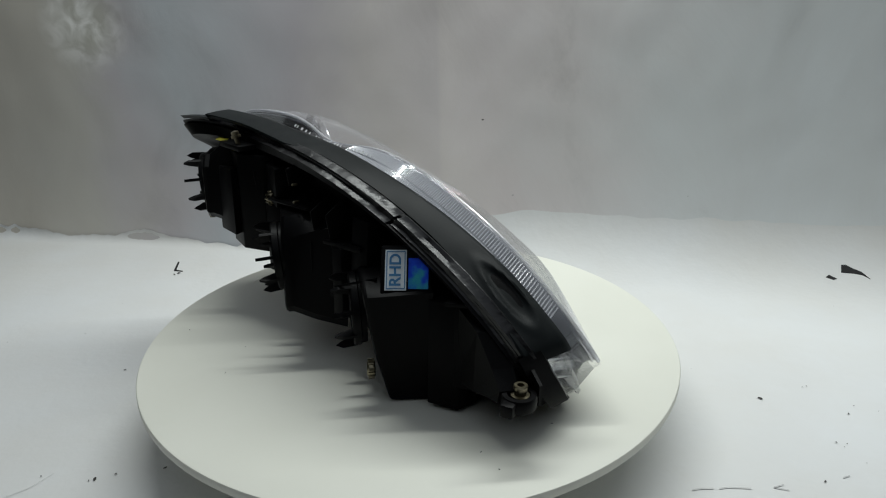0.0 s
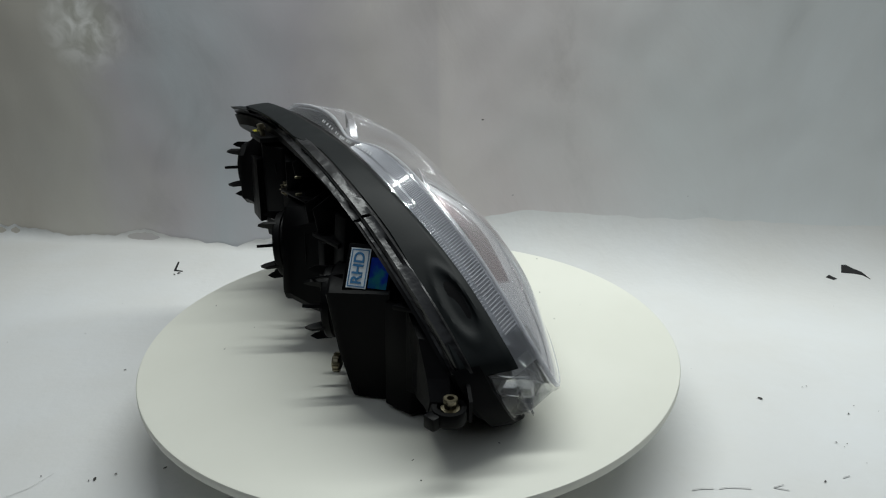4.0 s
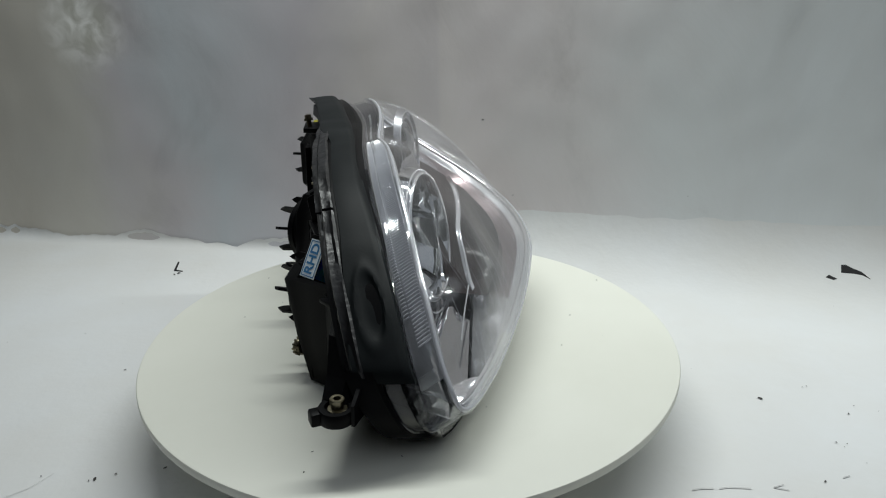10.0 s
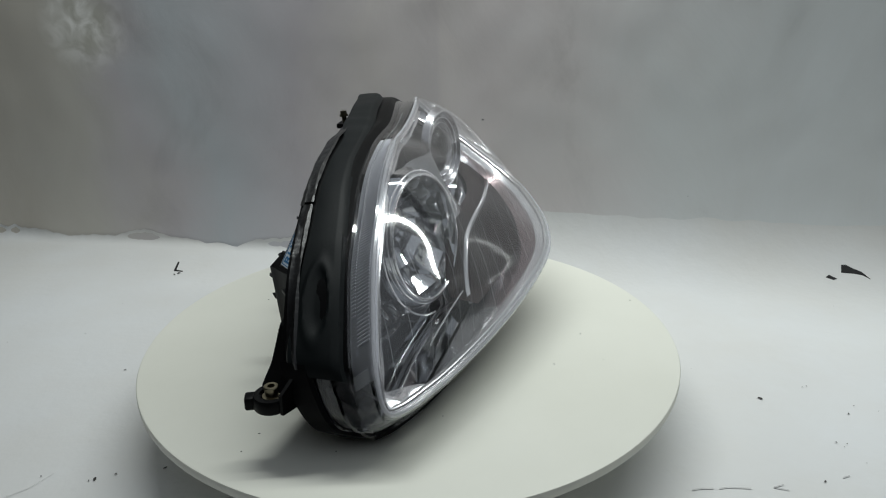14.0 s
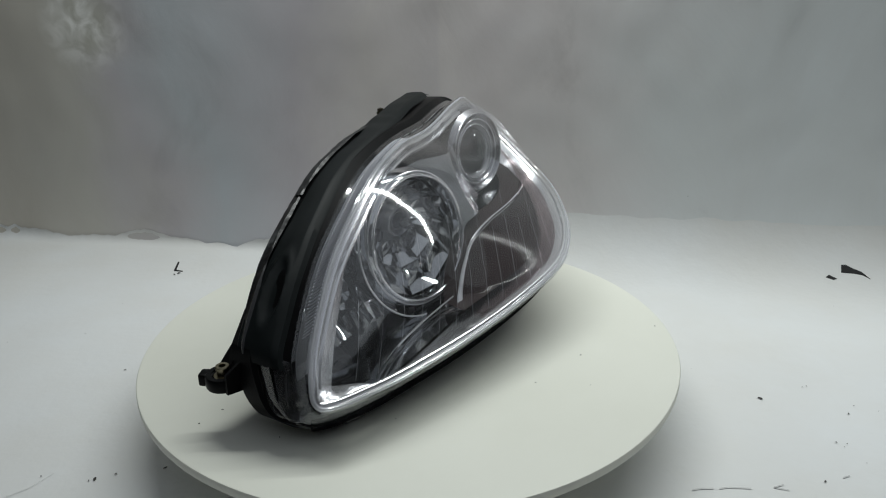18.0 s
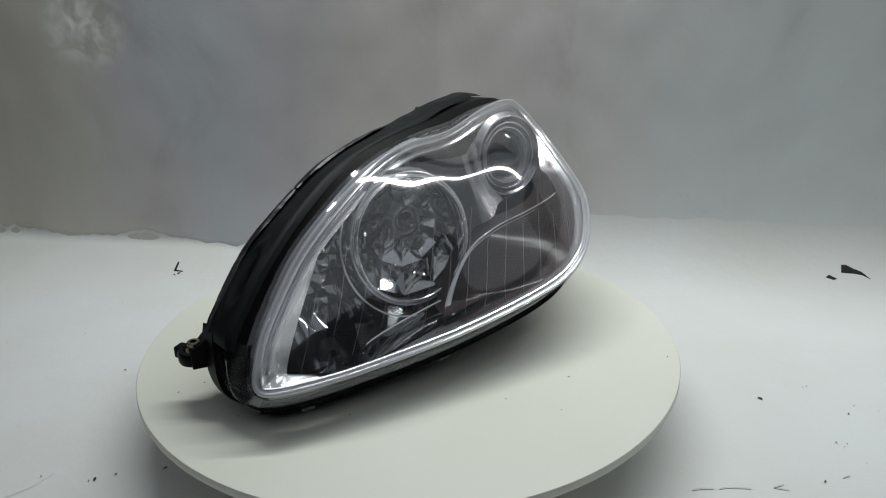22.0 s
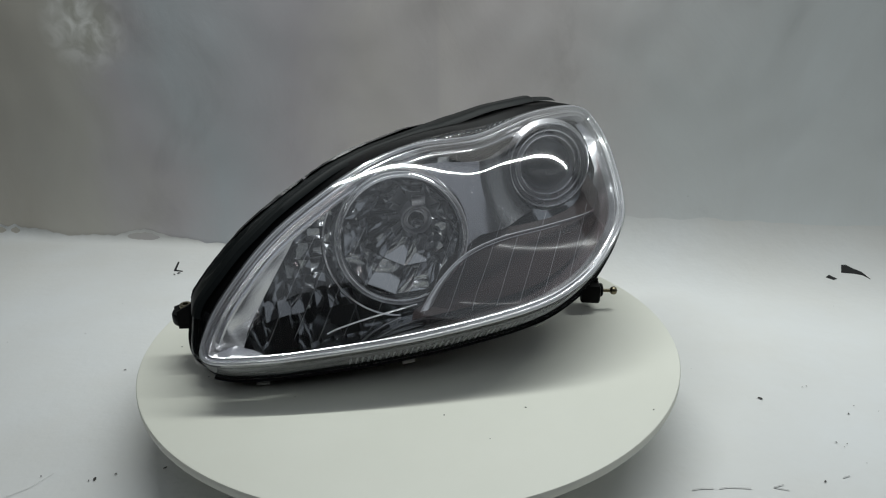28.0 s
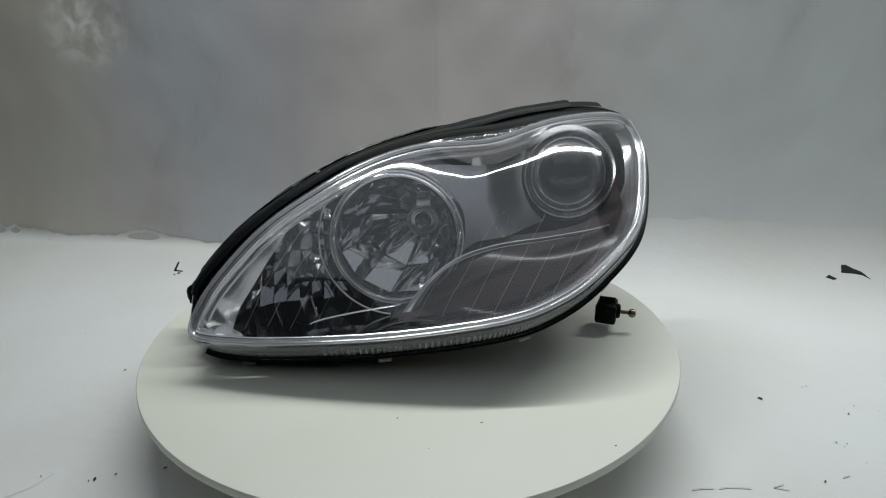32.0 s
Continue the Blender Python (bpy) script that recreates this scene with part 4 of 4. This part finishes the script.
part("bulb_bracket", block(pose(0.017, 0.022, 0.150), (0.016, 0.006, 0.012), 0.001), DARKCHROME, bulb, "small metal bulb bracket")
part("bulb_bracket", block(pose(0.018, 0.020, 0.092, 25, 0, 0), (0.010, 0.008, 0.046), 0.001), DARKCHROME, bulb, "small metal bulb bracket")


OUT2 = [Vector((p.x, p.z)) for p in REAR]


OUT3 = [Vector((p.x, p.z)) for p in ring(0.004, 0.006)]


def inside(q, outline=None):
    c, outline = False, outline or OUT2
    for a, b in zip(outline, outline[1:] + outline[:1]):
        if (a.y > q.y) != (b.y > q.y) and q.x < (b.x - a.x) * (q.y - a.y) / (b.y - a.y) + a.x:
            c = not c
    return c


def liner():
    rows = [[p + Vector((0, 0.003, 0)) for p in REAR]]
    for s, t in ((0.98, 0.3), (0.95, 0.7), (0.88, 1.0)):
        r = []
        for p in REAR:
            x = 0.02 + (p.x - 0.02) * s
            r.append(Vector((x, (p.y + 0.003) * (1 - t) + (rear_plane(x) - 0.010) * t, 0.12 + (p.z - 0.12) * s)))
        rows.append(r)
    return loft(rows, True, False, True)


part("reflector_liner", liner(), FACET, headlight, "chrome liner of the lamp cavity")

# corner reflector beside the ring
def corner_place(a, b):
    x, z = -0.215 + 0.160 * a, 0.040 + 0.137 * b
    dx, dz = (x + 0.105) / 0.095, (z - 0.095) / 0.085
    return Vector((x, max(plate_y(x, z) + 0.004, plate_y(x, z) + 0.058 - 0.045 * (dx * dx + dz * dz)), z))


part("corner_reflector", faceted(12, 9, corner_place, 11, 0.0046, lambda p: inside(Vector((p.x, p.z)), OUT3)), CORNER, headlight, "faceted chrome corner reflector")
SMALL_M = facing((-0.099, 0.012, 0.087), (-0.2, -0.97, 0.0))
small = part("marker_bulb", revolve([(0.004, -0.01), (0.0045, 0.0), (0.003, 0.004), (0.0005, 0.005)], SMALL_M, 16, True, True), BULB_GLASS, headlight, "small clear marker bulb")
part("marker_socket", revolve([(0.0135, -0.020), (0.0135, -0.004), (0.0115, -0.003), (0.0085, -0.005), (0.0080, -0.012), (0.0045, -0.012)], SMALL_M, 28), SATIN, small, "round marker bulb socket")

# low beam projector
part("projector_shroud", revolve([(0.0375, 0.001), (0.0405, 0.006), (0.0420, 0.006), (0.0440, 0.003), (0.0450, 0.0035), (0.0480, 0.0085), (0.0500, 0.0085), (0.0520, 0.005), (0.0545, 0.001)], PROJ_M, 72), DARKCHROME, headlight, "stepped dark chrome projector ring")
part("projector_collar", revolve([(0.0312, -0.0035), (0.0330, 0.0010), (0.0342, 0.0036), (0.0356, 0.0040), (0.0368, 0.0020), (0.0375, 0.001)], PROJ_M, 72), SATIN, headlight, "bright chrome collar round the projector lens")
for r, h in ((0.0349, 0.0042), (0.0413, 0.0063), (0.0490, 0.0088)):
    part("shroud_edge", tube(circle(PROJ_M, r, h), 0.0009, 8, True), BEAD, headlight, "thin bright projector ring edge")
part("projector_lens", revolve([(0.0312, -0.006), (0.0310, 0.0), (0.027, 0.006), (0.019, 0.011), (0.010, 0.0135), (0.0008, 0.014)], PROJ_M, 48, False, True), BULB_GLASS, headlight, "domed glass projector lens")
part("projector_barrel", revolve([(0.0315, -0.002), (0.030, -0.03), (0.015, -0.05), (0.001, -0.05)], PROJ_M, 48), DARK, headlight, "dark projector barrel")

# signal compartment below its curved chrome brow
BROW = [Vector(p) for p in ((-0.013, -0.074, 0.053), (-0.002, -0.066, 0.066), (0.019, -0.058, 0.089), (0.049, -0.050, 0.109), (0.090, -0.046, 0.121), (0.145, -0.038, 0.125), (0.195, -0.026, 0.128), (0.216, -0.018, 0.130))]


def along(knots, n):
    out = []
    for k in range(n):
        x = k / (n - 1) * (len(knots) - 1.0001)
        i, t = int(x), x - int(x)
        p0, p1, p2, p3 = (knots[min(max(i + j - 1, 0), len(knots) - 1)] for j in range(4))
        out.append(0.5 * (2 * p1 + (p2 - p0) * t + (2 * p0 - 5 * p1 + 4 * p2 - p3) * t * t + (3 * p1 - p0 - 3 * p2 + p3) * t ** 3))
    return out


brow = along(BROW, 60)


def brow_shift(k):
    """The brow is a band: wide at its lower end, thin at its upper."""
    out = []
    for i, p in enumerate(brow):
        f = i / 59
        wide = 0.009 * (1 - sm(0.0, 0.65, f)) + 0.002
        out.append(p + Vector((wide * k, 0.004 * k - 0.006 * math.sin(k * math.pi) * (1 - f), -0.0045 * k * f)))
    return out


part("signal_brow", loft([brow_shift(k / 6) for k in range(7)], closed=False), SATIN, headlight, "curved silver brow over the turn signal")
part("brow_trim", tube([p + Vector((0, -0.001, 0)) for p in brow], 0.0009, 6), CHROME, headlight, "thin chrome brow edge")
part("brow_trim", tube([p + Vector((0.001, -0.001, -0.0035)) for p in brow[14:46]], 0.0006, 6), CHROME, headlight, "thin chrome brow edge")
part("brow_trim", tube([p + Vector((0, -0.001, 0)) for p in brow_shift(1.0)[6:52]], 0.0008, 6), CHROME, headlight, "thin chrome brow edge")


def low_edge():
    """The foot of the signal window along the bezel lip."""
    rim = ring(0.0135, 0.0125)
    k0, k1 = 16.0, 10.9
    return [rim[knot(k0 + (k1 - k0) * i / 59)] for i in range(60)]


foot = low_edge()
top_edge = brow_shift(1.0)
part("signal_lens", loft([[a.lerp(b, k / 8) + Vector((0, -0.0085 * math.sin(k / 8 * math.pi), 0)) for a, b in zip(top_edge, foot)] for k in range(9)], closed=False), SIGNAL, headlight, "smoked reddish turn signal window")
part("signal_back", loft([[a.lerp(b, k / 8) + Vector((0, 0.022 + 0.008 * math.sin(k / 8 * math.pi), 0)) for a, b in zip(top_edge, foot)] for k in range(9)], closed=False), AMBER_BACK, headlight, "dark signal reflector")
grid_bm = bmesh.new()
for i in range(6):
    block(pose(0.098 + 0.0065 * i, 0.004, 0.098, 0, 0, 0), (0.0012, 0.004, 0.030), 0.0, 1.0, grid_bm)
for j in range(6):
    block(pose(0.114, 0.003, 0.085 + 0.0055 * j, 0, 0, 0), (0.038, 0.004, 0.0010), 0.0, 1.0, grid_bm)
part("signal_grid", grid_bm, AMBER_BACK, headlight, "fine reflector grid behind the signal window")
part("signal_bulb", revolve([(0.010, -0.02), (0.011, 0.0), (0.010, 0.006), (0.006, 0.010), (0.001, 0.011)], facing((0.083, -0.008, 0.096), (-0.1, -1, 0)), 20, True, True), BULB_GLASS, headlight, "signal bulb behind the window")

# silver plate between the openings
RC, PC = Vector((RING_C.x, RING_C.z)), Vector((PROJ_C.x, PROJ_C.z))


def zone(q):
    """Which plate covers this place: silver, dark, or none."""
    if not inside(q):
        return None
    dr, dp = (q - RC).length, (q - PC).length
    if dr < RING_R + 0.001 or dp < 0.0545:
        return None
    if q.x < -0.055 and dr > 0.083 and q.y < 0.178 + 0.5 * (q.x + 0.055) and q.y < 0.165:
        return None
    if q.x > -0.01 and q.y < 0.058 + 0.062 * sm(-0.01, 0.08, q.x) + 0.012 * sm(0.08, 0.2, q.x):
        return None
    return "dark" if dp < 0.098 and q.x > 0.07 else "silver"


def plate_sheet():
    """The plate triangulated between its outline, the openings and its borders; sorted into silver and dark."""
    pts, edges = [], []

    def curve(line, closed=True):
        n0 = len(pts)
        pts.extend(line)
        edges.extend((n0 + k, n0 + k + 1) for k in range(len(line) - 1))
        if closed:
            edges.append((len(pts) - 1, n0))

    def around(c, r, n=72):
        return [c + r * Vector((math.cos(k * math.tau / n), math.sin(k * math.tau / n))) for k in range(n)]

    curve(OUT2[::3])
    curve(around(RC, RING_R + 0.001))
    curve(around(RC, 0.083))
    curve(around(PC, 0.0545))
    curve(around(PC, 0.098))
    curve([Vector((-0.25 + 0.2 * k / 40, 0.165)) for k in range(41)], False)
    curve([Vector((-0.25 + 0.195 * k / 40, 0.178 + 0.5 * (-0.25 + 0.195 * k / 40 + 0.055))) for k in range(41)], False)
    curve([Vector((-0.055, 0.03 + 0.15 * k / 30)) for k in range(31)], False)
    curve([Vector((x, 0.058 + 0.062 * sm(-0.01, 0.08, x) + 0.012 * sm(0.08, 0.2, x))) for x in [-0.01 + 0.28 * k / 70 for k in range(71)]], False)
    curve([Vector((0.07, 0.05 + 0.2 * k / 30)) for k in range(31)], False)
    for a in range(58):
        for b in range(26):
            pts.append(Vector((-0.24 + 0.009 * a + 0.0003 * (b % 3), 0.03 + 0.009 * b + 0.0003 * (a % 3))))
    vs, _, tris, _, _, _ = geometry.delaunay_2d_cdt(pts, edges, [], 0, 1e-5)
    return vs, tris


SHEET = plate_sheet()


def plate(which):
    vs, tris = SHEET
    bm = bmesh.new()
    made = {}

    def vert(k):
        if k not in made:
            x, z = vs[k]
            dp = (Vector((x, z)) - PC).length
            made[k] = bm.verts.new(behind_lens((x, plate_y(x, z) + 0.005 + (0.014 * sm(0.098, 0.06, dp) if which == "dark" else 0), z), 0.010))
        return made[k]

    for tri in tris:
        mid = (vs[tri[0]] + vs[tri[1]] + vs[tri[2]]) / 3
        if zone(mid) == which:
            bm.faces.new([vert(k) for k in tri])
    big = max((isle for isle in islands(bm)), key=len)
    bmesh.ops.delete(bm, geom=[f for f in bm.faces if f not in big], context="FACES")
    return bm


def islands(bm):
    left = set(bm.faces)
    while left:
        todo, isle = [left.pop()], set()
        while todo:
            f = todo.pop()
            isle.add(f)
            for e in f.edges:
                for g in e.link_faces:
                    if g in left:
                        left.discard(g)
                        todo.append(g)
        yield isle


part("reflector_plate", plate("silver"), PLATE, headlight, "silver reflector plate")
part("projector_plate", plate("dark"), DARKCHROME, headlight, "dark chrome plate round the projector")
part("ring_trim", tube([RING_M @ Vector((0.083 * math.cos(a), 0.083 * math.sin(a), -0.002)) for a in [radians(150 + 115 * k / 40) for k in range(41)]], 0.0011, 6), CHROME, headlight, "curved chrome edge of the corner reflector")
part("tray_trim", tube([Vector((-0.105 + 0.094 * k / 20, plate_y(-0.1 + 0.094 * k / 20, 0.06) - 0.004, 0.048 + 0.018 * (k / 20) ** 0.7)) for k in range(21)], 0.0009, 6), CHROME, headlight, "thin chrome edge over the tray")


# grey clips along the lower rim, and moulded marks on the upper skirt
LOW = seal(1.0, 0.004)
for k in (11.35, 12.9, 14.6, 16.05, 17.6):
    p = LOW[knot(k)]
    d = (LOW[(knot(k) + 2) % NE] - LOW[knot(k) - 2]).normalized()
    part("rim_clip", block(facing(p, SIDE[knot(k)], d), (0.006, 0.013, 0.005), 0.001), GREY_TAB, headlight, "small grey rim clip")
mark_row = skirt(0.55)
for k in range(26):
    f = 4.9 + 0.105 * k
    if k in (7, 8, 12, 17, 20):
        continue
    i = knot(f)
    d = (mark_row[i + 1] - mark_row[i - 1]).normalized()
    part("moulded_mark", block(facing(mark_row[i] + SIDE[i] * 0.0006, SIDE[i], d), (0.0032, 0.0016 + 0.0008 * ((k * 7) % 3), 0.0004), 0.0), MARK, lens)


def motions():
    rows = [(2.0 * k, TURN_START * (1 - k / 16)) for k in range(17)]
    walk(headlight, [(t, pose(0, 0, 0, 0, 0, a)) for t, a in rows])
    walk(disc, [(t, pose(0, 0, 0, 0, 0, a)) for t, a in rows])


motions()
